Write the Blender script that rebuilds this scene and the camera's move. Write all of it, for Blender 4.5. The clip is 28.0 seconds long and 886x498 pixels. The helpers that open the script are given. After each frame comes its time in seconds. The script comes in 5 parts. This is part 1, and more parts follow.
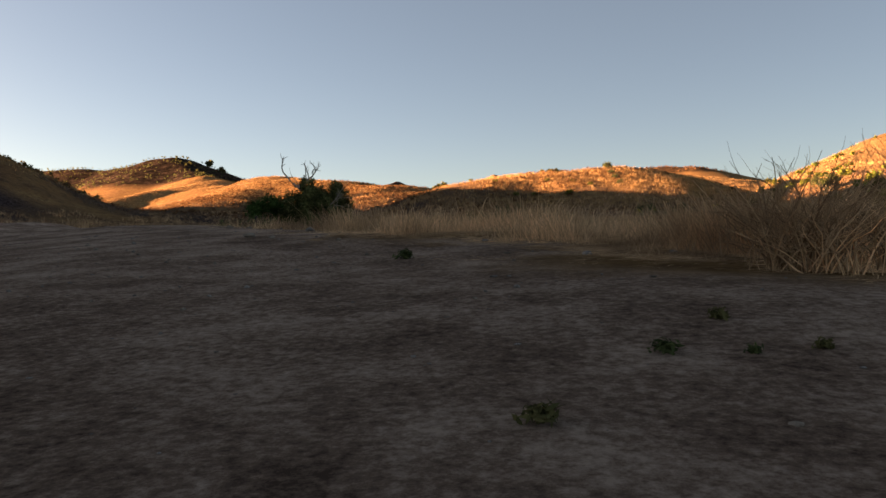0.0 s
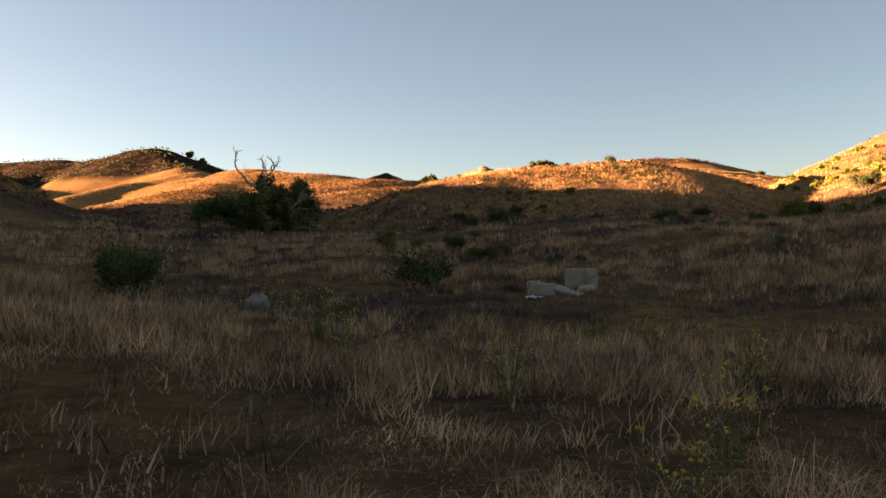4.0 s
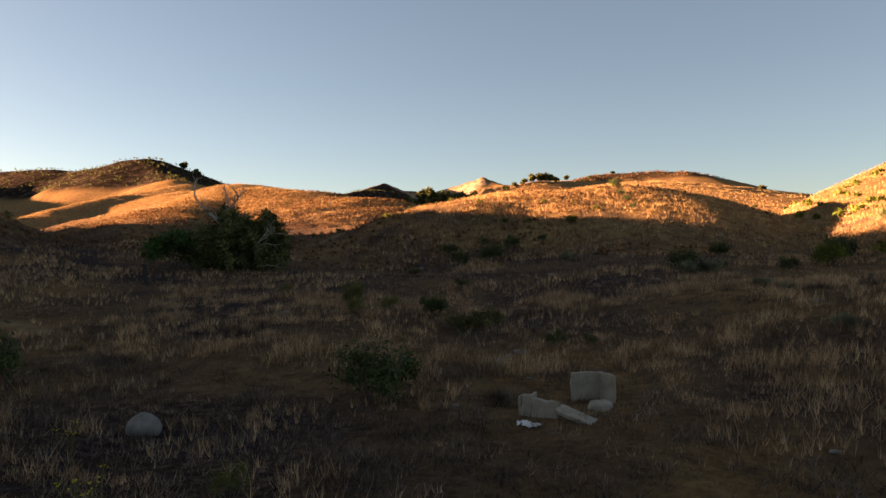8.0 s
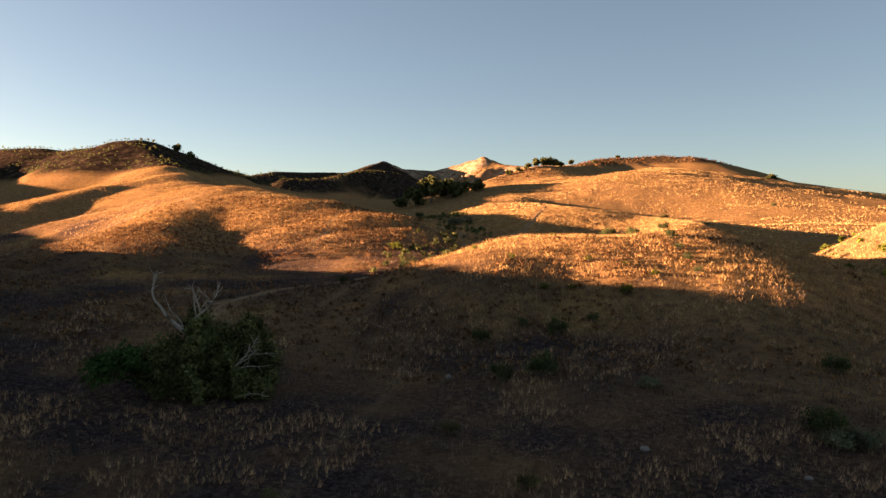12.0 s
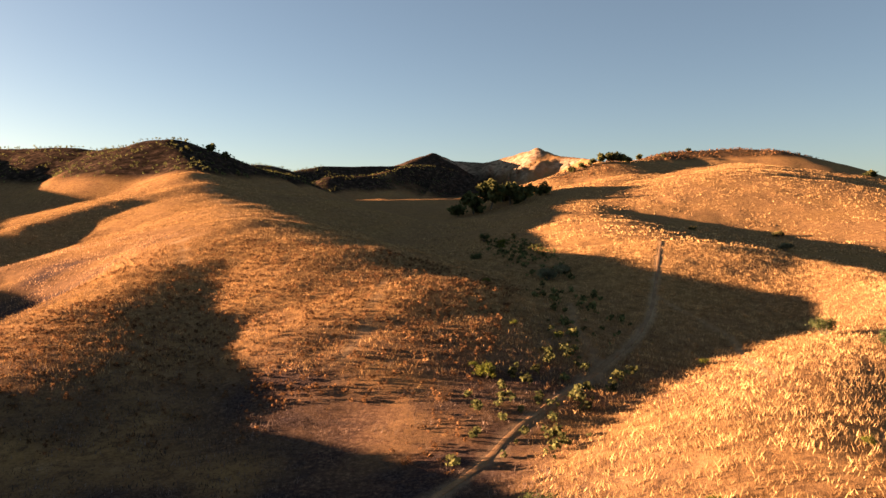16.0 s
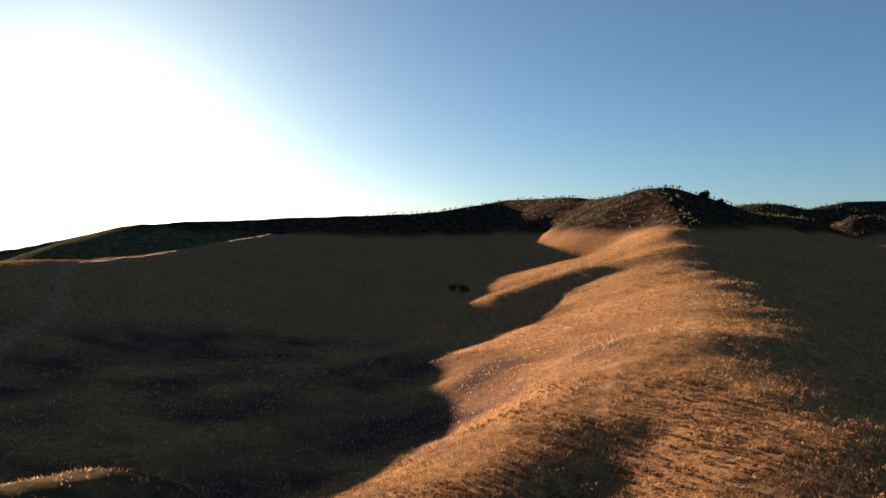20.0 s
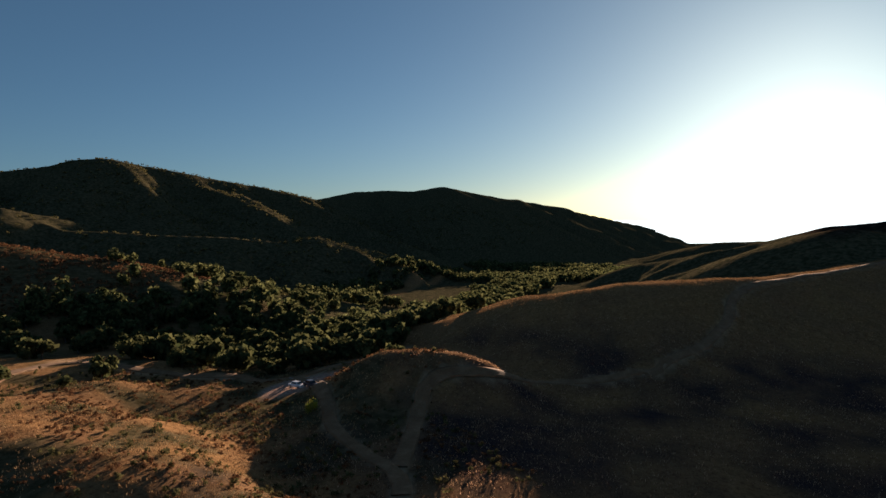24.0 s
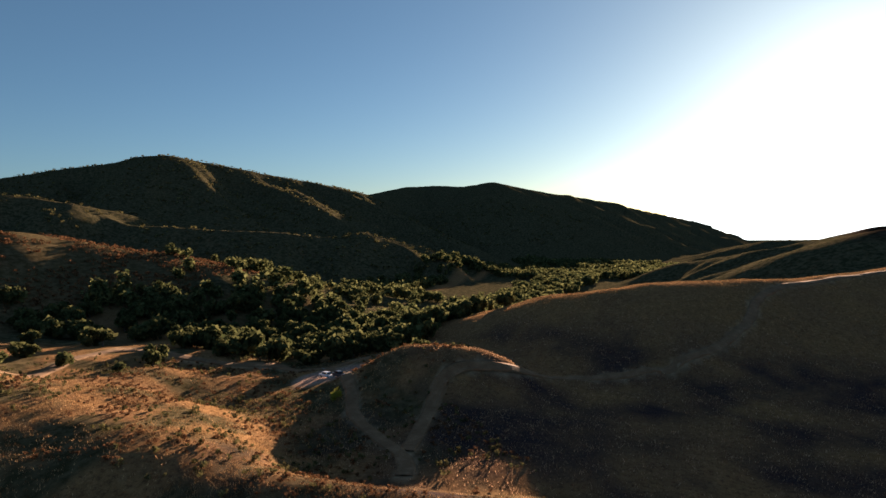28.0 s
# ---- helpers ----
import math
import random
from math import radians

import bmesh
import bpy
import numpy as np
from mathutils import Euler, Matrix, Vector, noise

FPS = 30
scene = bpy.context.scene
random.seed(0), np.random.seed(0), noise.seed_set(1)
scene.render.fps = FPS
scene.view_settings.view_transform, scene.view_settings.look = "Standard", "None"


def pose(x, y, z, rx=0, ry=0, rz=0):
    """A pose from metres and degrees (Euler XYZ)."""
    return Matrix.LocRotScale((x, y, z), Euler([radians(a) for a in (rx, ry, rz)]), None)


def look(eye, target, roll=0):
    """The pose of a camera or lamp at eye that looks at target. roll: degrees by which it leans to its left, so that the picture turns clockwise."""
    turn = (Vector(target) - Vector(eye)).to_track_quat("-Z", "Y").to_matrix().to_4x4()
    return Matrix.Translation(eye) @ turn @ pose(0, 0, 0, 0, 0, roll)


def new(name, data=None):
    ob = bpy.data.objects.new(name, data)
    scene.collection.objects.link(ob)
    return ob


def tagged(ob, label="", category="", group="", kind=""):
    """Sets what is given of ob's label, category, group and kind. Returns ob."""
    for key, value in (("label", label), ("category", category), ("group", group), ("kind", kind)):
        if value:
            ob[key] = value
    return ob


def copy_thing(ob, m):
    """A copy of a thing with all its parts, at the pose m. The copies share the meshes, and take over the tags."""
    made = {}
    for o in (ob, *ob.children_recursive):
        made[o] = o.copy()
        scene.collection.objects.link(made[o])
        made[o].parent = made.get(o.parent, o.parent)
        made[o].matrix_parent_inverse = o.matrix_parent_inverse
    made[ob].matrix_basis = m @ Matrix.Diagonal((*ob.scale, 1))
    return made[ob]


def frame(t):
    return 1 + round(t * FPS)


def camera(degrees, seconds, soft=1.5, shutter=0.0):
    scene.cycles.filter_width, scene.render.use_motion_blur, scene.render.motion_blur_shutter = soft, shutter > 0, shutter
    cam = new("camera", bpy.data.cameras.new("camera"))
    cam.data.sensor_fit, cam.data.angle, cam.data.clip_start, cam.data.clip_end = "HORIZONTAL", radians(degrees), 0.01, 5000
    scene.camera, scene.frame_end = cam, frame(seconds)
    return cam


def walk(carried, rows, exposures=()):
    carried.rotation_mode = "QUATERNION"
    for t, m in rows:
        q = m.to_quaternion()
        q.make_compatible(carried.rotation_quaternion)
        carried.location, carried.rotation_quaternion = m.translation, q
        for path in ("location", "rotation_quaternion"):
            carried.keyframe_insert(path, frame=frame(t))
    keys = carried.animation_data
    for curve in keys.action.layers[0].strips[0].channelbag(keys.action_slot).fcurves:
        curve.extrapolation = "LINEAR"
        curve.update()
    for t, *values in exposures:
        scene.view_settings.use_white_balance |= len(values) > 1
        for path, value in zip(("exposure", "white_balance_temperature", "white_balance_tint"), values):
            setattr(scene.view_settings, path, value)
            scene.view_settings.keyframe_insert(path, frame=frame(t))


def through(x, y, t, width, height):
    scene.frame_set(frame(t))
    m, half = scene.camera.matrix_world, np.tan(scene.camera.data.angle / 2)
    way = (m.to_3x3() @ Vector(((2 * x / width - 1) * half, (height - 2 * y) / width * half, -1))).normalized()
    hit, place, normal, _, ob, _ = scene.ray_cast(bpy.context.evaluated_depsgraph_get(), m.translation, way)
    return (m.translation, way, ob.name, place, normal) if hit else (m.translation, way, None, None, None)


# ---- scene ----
# camera and its flight
cam = camera(64.77, 28.0, soft=1.5)
PATH = [
    (0, (0.00, -0.00, 0.23), (-1.47, 9.89, 0.15), -1.48),
    (0.5, (-0.25, 0.87, 0.46), (-1.74, 10.76, 0.34), -1.20),
    (1, (-0.49, 2.10, 0.68), (-1.96, 11.99, 0.52), -1.07),
    (1.5, (-0.70, 3.64, 0.89), (-2.18, 13.52, 0.69), -1.10),
    (2, (-0.67, 5.00, 1.11), (-2.09, 14.90, 0.90), -1.31),
    (2.5, (-0.73, 6.58, 1.29), (-2.09, 16.48, 1.07), -1.51),
    (3, (-1.04, 8.68, 1.52), (-2.41, 18.58, 1.30), -1.52),
    (3.5, (-1.14, 10.39, 1.72), (-2.47, 20.30, 1.50), -1.50),
    (5.5, (-0.71, 15.61, 2.92), (-2.02, 25.52, 2.77), -1.41),
    (6, (-0.73, 16.78, 3.28), (-2.08, 26.68, 3.15), -1.36),
    (6.5, (-0.73, 17.76, 3.60), (-2.06, 27.67, 3.49), -1.30),
    (7, (-0.79, 18.53, 3.92), (-2.06, 28.45, 3.82), -1.23),
    (7.5, (-0.84, 19.18, 4.20), (-2.05, 29.11, 4.11), -1.15),
    (8, (-0.92, 19.73, 4.47), (-2.22, 29.64, 4.40), -1.07),
    (8.5, (-1.02, 20.19, 4.73), (-2.50, 30.08, 4.67), -1.02),
    (9, (-1.15, 20.65, 5.15), (-2.72, 30.52, 5.10), -0.97),
    (9.5, (-1.36, 21.36, 6.00), (-2.86, 31.25, 5.93), -0.83),
    (10, (-1.66, 22.27, 7.28), (-3.04, 32.18, 7.17), -0.69),
    (10.5, (-2.30, 24.28, 8.96), (-3.65, 34.18, 8.79), -0.48),
    (11, (-2.98, 26.58, 10.55), (-4.33, 36.49, 10.32), -0.31),
    (11.5, (-3.85, 29.67, 12.14), (-5.16, 39.58, 11.81), -0.23),
    (13.5, (-11.90, 52.22, 19.08), (-13.00, 62.14, 18.47), 0.20),
    (14, (-13.15, 57.72, 20.45), (-14.18, 67.64, 19.83), 0.39),
    (14.5, (-14.45, 63.38, 21.72), (-15.50, 73.31, 21.09), 0.37),
    (15, (-15.69, 68.98, 22.90), (-16.79, 78.90, 22.27), 0.32),
    (15.5, (-16.99, 74.81, 23.91), (-18.35, 84.69, 23.28), 0.20),
    (16, (-18.57, 80.99, 24.74), (-20.51, 90.79, 24.14), -0.15),
    (16.5, (-19.71, 86.31, 25.83), (-22.42, 95.93, 25.27), -0.53),
    (17, (-20.82, 91.21, 26.96), (-24.37, 100.55, 26.47), -0.80),
    (17.5, (-21.51, 95.16, 28.58), (-25.76, 104.20, 28.16), -0.86),
    (18, (-22.36, 98.68, 30.46), (-27.41, 107.30, 30.10), -0.84),
    (18.5, (-23.96, 102.92, 31.72), (-29.91, 110.95, 31.45), -0.76),
    (19, (-26.14, 109.23, 32.88), (-32.99, 116.50, 32.67), -0.54),
    (19.5, (-27.59, 113.56, 34.54), (-35.02, 120.25, 34.36), -0.16),
    (20, (-28.20, 115.90, 36.40), (-35.99, 122.16, 36.24), 0.18),
    (20.5, (-28.08, 117.55, 38.64), (-36.46, 123.00, 38.45), 0.30),
    (21, (-26.82, 121.36, 40.76), (-35.87, 125.59, 40.54), 0.68),
    (21.5, (-24.37, 123.94, 43.20), (-33.93, 126.85, 42.93), 0.30),
    (22, (-22.77, 125.21, 45.86), (-32.64, 126.82, 45.54), 0.14),
    (22.5, (-22.53, 125.62, 47.99), (-32.52, 125.90, 47.64), -0.37),
    (24.5, (-15.22, 135.22, 52.01), (-24.58, 131.73, 51.63), -1.56),
    (25, (-14.54, 136.44, 52.56), (-23.78, 132.65, 52.18), -1.61),
    (25.5, (-13.70, 137.67, 53.12), (-22.91, 133.80, 52.73), -1.57),
    (26, (-12.69, 138.77, 53.56), (-21.92, 134.93, 53.16), -1.52),
    (26.5, (-11.77, 140.10, 53.78), (-21.01, 136.30, 53.37), -1.38),
    (27, (-11.02, 141.35, 53.83), (-20.29, 137.60, 53.41), -1.30),
    (27.5, (-10.19, 142.83, 53.76), (-19.47, 139.12, 53.32), -1.22),
    (28, (-9.57, 144.01, 53.52), (-18.88, 140.38, 53.07), -1.13),
]
EXPOSURES = [(0, 3.6, 8900, 23), (2, 3.9, 8900, 23), (3, 3.85, 8900, 22), (6, 3.65, 8600, 20), (8, 3.6, 8500, 20), (11, 3.55, 8300, 18), (14, 3.4, 7800, 17), (17, 3.35, 7600, 16), (19, 2.85, 5850, 6), (20, 2.65, 5600, 4), (22, 1.42, 5150, 2), (25, 2.15, 5500, 2), (28, 2.5, 5600, 4)]
walk(cam, [(t, look(eye, target, roll)) for t, eye, target, roll in PATH], EXPOSURES)

# sky and the low sun over the western ridge
SUN_YAW, SUN_UP, GLOW_YAW = 95, 6.2, 79
world = bpy.data.worlds.new("sky")
scene.world = world
world.use_nodes = True
wn = world.node_tree
wn.nodes.clear()
sky = wn.nodes.new("ShaderNodeTexSky")
sky.sky_type = "NISHITA"
sky.sun_disc = False
sky.sun_elevation = radians(SUN_UP + 2)
sky.sun_rotation = radians(-GLOW_YAW)
sky.altitude = 300
sky.air_density = 0.7
sky.dust_density = 0.65
sky.ozone_density = 1.3
bg = wn.nodes.new("ShaderNodeBackground")
bg.inputs["Strength"].default_value = 0.0139
wo = wn.nodes.new("ShaderNodeOutputWorld")
haze = wn.nodes.new("ShaderNodeMix")
haze.data_type, haze.blend_type = "RGBA", "ADD"
haze.inputs[0].default_value, haze.inputs[7].default_value = 1.0, (0.5, 0.63, 0.7, 1)
wn.links.new(sky.outputs[0], haze.inputs[6])
blue = wn.nodes.new("ShaderNodeMix")
blue.data_type, blue.blend_type = "RGBA", "MULTIPLY"
blue.inputs[0].default_value, blue.inputs[7].default_value = 1.0, (0.91, 1.0, 1.06, 1)
wn.links.new(haze.outputs[2], blue.inputs[6])
wn.links.new(blue.outputs[2], bg.inputs[0])
wn.links.new(bg.outputs[0], wo.inputs[0])
sun = new("sun", bpy.data.lights.new("sun", "SUN"))
sun.data.energy = 4.9
sun.data.angle = radians(0.5)
sun.data.color = (1.0, 0.63, 0.41)
way = Vector((-math.sin(radians(SUN_YAW)) * math.cos(radians(SUN_UP)), math.cos(radians(SUN_YAW)) * math.cos(radians(SUN_UP)), math.sin(radians(SUN_UP))))
sun.matrix_world = look(way * 100, (0, 0, 0))


# ---- the lie of the land ----
def hash2(ix, iy, seed):
    n = (ix.astype(np.int64) * 374761393 + iy.astype(np.int64) * 668265263 + seed * 982451653) & 0x7FFFFFFF
    n = ((n ^ (n >> 13)) * 1274126177) & 0x7FFFFFFF
    return ((n ^ (n >> 16)) & 0xFFFF) / 65535.0


def noise2(x, y, seed=0):
    """Smooth value noise, -1 to 1."""
    ix, iy = np.floor(x), np.floor(y)
    fx, fy = x - ix, y - iy
    fx, fy = fx * fx * fx * (fx * (fx * 6 - 15) + 10), fy * fy * fy * (fy * (fy * 6 - 15) + 10)
    a, b = hash2(ix, iy, seed), hash2(ix + 1, iy, seed)
    c, d = hash2(ix, iy + 1, seed), hash2(ix + 1, iy + 1, seed)
    return ((a + (b - a) * fx) * (1 - fy) + (c + (d - c) * fx) * fy) * 2 - 1


def fbm(x, y, seed=0, octaves=4):
    out, amp, scale = 0.0, 1.0, 1.0
    for k in range(octaves):
        out = out + amp * noise2(x * scale + 17.3 * k, y * scale - 9.1 * k, seed + k)
        amp, scale = amp * 0.5, scale * 2.03
    return out


def along(line, x, y):
    """Distance to a line of (x, y, z) points, the height of its nearest point, and how far along that lies."""
    best, height, run, start = np.full(x.shape, 1e9), np.zeros(x.shape), np.zeros(x.shape), 0.0
    for (ax, ay, az), (bx, by, bz) in zip(line, line[1:]):
        dx, dy = bx - ax, by - ay
        size = math.hypot(dx, dy)
        u = np.clip(((x - ax) * dx + (y - ay) * dy) / size**2, 0, 1)
        d = np.hypot(x - ax - u * dx, y - ay - u * dy)
        near = d < best
        best, height, run = np.where(near, d, best), np.where(near, az + u * (bz - az), height), np.where(near, start + u * size, run)
        start += size
    return best, height, run


def ridge(line, slope, round_, x, y, fold=0.0, pitch=30.0, seed=1):
    """Height of a ridge: its crest, falling on both sides, with folds (spurs and rills) down its flanks."""
    best, run = np.full(x.shape, -1e9), 0.0
    d0, _, s0 = along(line, x, y)
    for (ax, ay, az), (bx, by, bz) in zip(line, line[1:]):
        dx, dy = bx - ax, by - ay
        size = math.hypot(dx, dy)
        u = np.clip(((x - ax) * dx + (y - ay) * dy) / size**2, 0, 1)
        d = np.hypot(x - ax - u * dx, y - ay - u * dy)
        best = np.maximum(best, az + u * (bz - az) - slope * (np.sqrt(d * d + round_ * round_) - round_))
    if fold:
        wave = noise2(s0 / pitch + 0.35 * noise2(x / pitch, y / pitch, seed + 5), d0 / (pitch * 5), seed) + 0.55 * noise2(s0 / pitch * 2.3, d0 / (pitch * 3), seed + 3) + 0.3 * noise2(s0 / pitch * 5.1, d0 / (pitch * 2), seed + 9)
        best = best + fold * wave * np.clip((d0 - round_ * 0.4) / (pitch * 1.2), 0, 1)
    return best


VALLEYS = [
    # the gully: from the road, past the tree, up between the long ridge and the knoll
    [(4, -80, -0.5), (1, 0, -0.15), (-1, 14, -0.1), (-4, 28, -0.9), (-8, 41, -0.75), (-10, 55, 0.6), (-12, 75, 2.0), (-17, 98, 3.4), (-25, 115, 5.2), (-22, 140, 6.2), (-17, 156, 7.2), (-18, 172, 9.4), (-24, 200, 10.9), (-34, 252, 11.0), (-50, 330, 13), (-66, 380, 15), (-75, 450, 20), (-70, 560, 28), (-95, 700, 32), (-60, 1000, 50)],
    # the bowl west of the long ridge
    [(-25, 115, 5.2), (-55, 116, 6.0), (-88, 140, 6.4), (-112, 178, 6.6), (-150, 200, 7.2), (-212, 241, 8.7), (-236, 280, 13.5), (-256, 316, 18.6), (-308, 390, 26.5), (-350, 430, 34)],
    [(-114, 96, 12.6), (-136, 72, 13.0), (-160, 50, 12.4), (-210, 15, 8.5), (-300, 0, 3.5), (-400, -20, 0), (-600, -50, -4.5), (-900, 0, -12), (-1500, 150, -30), (-3500, 500, -60)],
    [(-120, -60, 19), (-140, -30, 16.3), (-165, -8, 14.5), (-175, 25, 13)],
    # the open draw east of the knoll
    [(150, 100, -3), (70, 135, 1.0), (36, 160, 2.8), (44, 190, 4.6), (42, 235, 8.4), (40, 288, 11.4), (54, 368, 13.7), (80, 450, 25)],
    [(60, -80, 1), (40, 30, 1.5), (26, 75, 2.2), (16, 84, 2.6), (-4, 93, 3.2)],
    [(300, 560, 8), (270, 720, -18), (300, 900, -30), (700, 1500, -20)],
]
# crest lines: points, slope, rounding, folds, their pitch
RIDGES = [
    # the long ridge and its broad nose
    ([(-28, 149, 9.4), (-33, 160, 11.8), (-42, 174, 14.6), (-60, 191, 18.2), (-84, 211, 21.8), (-104, 245, 24.4), (-124, 281, 26.2), (-142, 296, 28), (-183, 358, 38)], 0.42, 20, 0.9, 15),
    ([(-70, 142, 10.4), (-78, 160, 13.2), (-84, 182, 17.0), (-88, 206, 21.4)], 0.5, 14, 0.9, 13),
    ([(-183, 358, 38), (-145, 366, 30.5), (-102, 365, 21.5), (-66, 352, 14.5)], 0.25, 14, 2.2, 20),
    ([(-160, 325, 34), (-176, 292, 27.0), (-180, 262, 21.5), (-176, 238, 15), (-168, 222, 10)], 0.5, 8, 1.2, 22),
    ([(-183, 358, 40), (-208, 400, 45), (-248, 452, 62)], 0.45, 8, 3, 24),
    ([(-580, 130, 16), (-510, 176, 28.5), (-495, 215, 36.5), (-486, 236, 43), (-478, 262, 46), (-472, 290, 47), (-452, 336, 50), (-442, 390, 52), (-440, 444, 56), (-448, 522, 68), (-400, 510, 66.5), (-359, 498, 65.5), (-332, 494, 63), (-289, 475, 63.5), (-268, 462, 65.5), (-256, 456, 64.5), (-244, 470, 59), (-239, 485, 53), (-246, 560, 51), (-250, 620, 50)], 0.5, 9, 4, 30),
    # the hill that carries the dirt road
    ([(-188, 58, 13.4), (-212, 68, 14.0), (-236, 84, 20.0), (-252, 100, 26.2), (-264, 124, 28.6), (-278, 148, 29.0), (-297, 176, 29.4), (-322, 205, 30.6), (-352, 240, 33.4), (-388, 284, 37.6), (-402, 306, 38.2), (-392, 336, 36.5), (-374, 362, 34.0)], 0.3, 12, 1.4, 30),
    ([(-268, 150, 23.5), (-252, 160, 19.2), (-236, 168, 16.2), (-220, 180, 13.0), (-204, 194, 9.4)], 0.36, 5, 1.2, 16),
    ([(-318, 210, 24.0), (-296, 217, 19.0), (-278, 224, 15.8), (-250, 234, 10.5)], 0.34, 6, 1.2, 18),
    ([(-73, 473, 21), (-52, 576, 33), (-20, 698, 54), (5, 707, 64), (41, 776, 69), (78, 853, 82), (141, 863, 84.5), (168, 851, 82), (190, 767, 40), (216, 715, 14), (246, 694, 0), (278, 650, -8)], 0.33, 14, 1.4, 40),
    ([(-14, 190, 10.8), (-2, 240, 17.0), (-10, 340, 21), (-20, 418, 26), (-15, 500, 36), (20, 620, 48)], 0.2, 16, 0.9, 26),
    ([(47, 410, 19), (60, 450, 28), (67, 531, 46), (105, 640, 55), (110, 720, 62)], 0.18, 20, 0.6, 30),
    # the knoll over the tree
    ([(-11, 112, 9.8), (-5, 122, 11.6), (0, 138, 11.2), (6, 152, 10.2), (15, 168, 10.8), (25, 182, 12.4), (28, 213, 13.8), (15, 255, 15)], 0.5, 9, 0.5, 16),
    ([(-8, 114, 9.6), (2, 118, 11.2), (11, 121, 11.8), (20, 124, 10.8), (28, 127, 7.5)], 0.5, 7, 0.4, 12),
    ([(11, 121, 11.6), (13, 136, 11.0), (15, 152, 10)], 0.4, 8, 0.4, 12),
    # the bank along which the near road climbs
    ([(-10, 15, -0.1), (-17, 22, 0.9), (-27, 29, 1.6), (-45, 36, 2.4)], 0.25, 4, 0.15, 5),
    # added hill north of the mound, placed to shade the valley and nose foot
    ([(-84, 70, 19.2), (-88, 84, 18.4), (-91, 98, 16.8), (-94, 110, 16.0), (-100, 120, 14.4), (-106, 132, 12.4)], 0.6, 6, 0.4, 16),
    ([(34, 62, 3), (44, 100, 8.5), (56, 142, 14.5), (72, 152, 21), (120, 145, 32)], 0.55, 8, 1.5, 22),
    ([(-87, 67, 21.3), (-96, 58, 20.6), (-110, 45, 19.5), (-118, 14, 19.5), (-140, 13, 17.5), (-156, 28, 13.5)], 0.75, 18, 0.8, 20),
    ([(-93, 58, 20.8), (-102, 20, 22), (-115, -60, 26)], 0.7, 16, 1.2, 22),
    ([(-360, 780, 70), (-345, 845, 66), (-333, 899, 75), (-306, 961, 78), (-287, 1123, 88), (-287, 1345, 124), (-251, 1366, 110), (-197, 1365, 106), (-164, 1359, 112), (-96, 1335, 129), (-57, 1307, 112), (-17, 1258, 104), (10, 1157, 92), (120, 1150, 80)], 0.6, 6, 18, 44),
    ([(-254, 715, 54), (-225, 746, 56), (-200, 836, 71), (-169, 842, 68), (-131, 809, 47), (-108, 751, 32)], 0.5, 8, 9, 36),
    ([(840, 2520, 90), (871, 2503, 99), (972, 2464, 89), (1020, 2334, 66), (1052, 2208, 76), (1200, 2000, 80)], 0.3, 20, 10, 120),
    ([(-600, -900, 95), (-665, -740, 117), (-704, -683, 128), (-742, -623, 137), (-760, -590, 146), (-780, -569, 147), (-847, -538, 138), (-954, -494, 122), (-1034, -481, 114), (-1164, -453, 98), (-1333, -448, 118), (-1402, -413, 122), (-1329, -323, 114), (-1299, -255, 120), (-1414, -218, 107), (-1736, -145, 91), (-2003, -21, 57), (-2208, 59, 33), (-2508, 223, -40)], 0.42, 12, 15, 62),
    ([(-430, -560, 90), (-462, -467, 84), (-478, -403, 73), (-487, -340, 52), (-488, -296, 50), (-511, -254, 46), (-539, -215, 43), (-574, -178, 36), (-611, -174, 41), (-648, -143, 28), (-690, -92, 3)], 0.42, 7, 12, 38),
    ([(-230, -260, 58), (-259, -194, 51), (-272, -171, 46), (-294, -137, 38.6), (-306, -125, 33.5), (-330, -100, 24), (-380, -60, 10)], 0.3, 12, 4, 40),
    ([(-1250, 161, -10), (-1122, 161, 0), (-979, 211, 17), (-911, 270, 20), (-760, 255, 27), (-640, 245, 32), (-500, 225, 38), (-418, 226, 43)], 0.35, 10, 4, 40),
    ([(-93, 58, 20.8), (-84, 62, 20.0), (-78, 64, 19.3)], 1.5, 5, 0.4, 20),
    ([(-93, 22, 21.2), (-88, 34, 20.6), (-86.5, 46, 20.2), (-84, 58, 20.0)], 1.0, 16, 0.3, 20),
    ([(-97, 18, 21.4), (-86, 26, 20.4), (-79, 40, 19.7), (-78, 56, 19.6)], 1.5, 8, 0.3, 20),
]

MOUND, WEST, CLIFFS = RIDGES[18][0], RIDGES[5][0], RIDGES[20][0]
# single swells (+) and hollows (-): place, height, radius
# the last two are added height that keeps sun off the saddle
HUMPS = [(-251, 312, -3.5, 50), (-148, 218, 2.6, 30), (-117, 236, -2.6, 30), (-278, 224, -3.7, 50), (-110, 178, -3.1, 22), (-207, 289, -2.2, 32), (55, 368, -3.4, 50), (-212, 241, -2.4, 34), (-51, 147, 1.7, 12), (-38, 214, 1.7, 20), (-169, 280, 1.4, 22), (-309, 391, -1.5, 22), (55, 368, -1.6, 34), (-14, 97, -1.1, 12), (-87, 214, 0.8, 12), (-27, 170, 0.9, 12), (-243, 165, -1.1, 22), (-112, 213, -0.8, 22), (-169, 244, -0.8, 22), (28, 155, -0.9, 12), (-27, 144, -0.5, 12), (-3, 154, 0.8, 12), (-27, 114, 0.7, 12), (-77, 200, 0.5, 20), (-110, 178, -0.8, 22), (-166, 74, 8.5, 15), (-171, 92, 6.5, 13)]


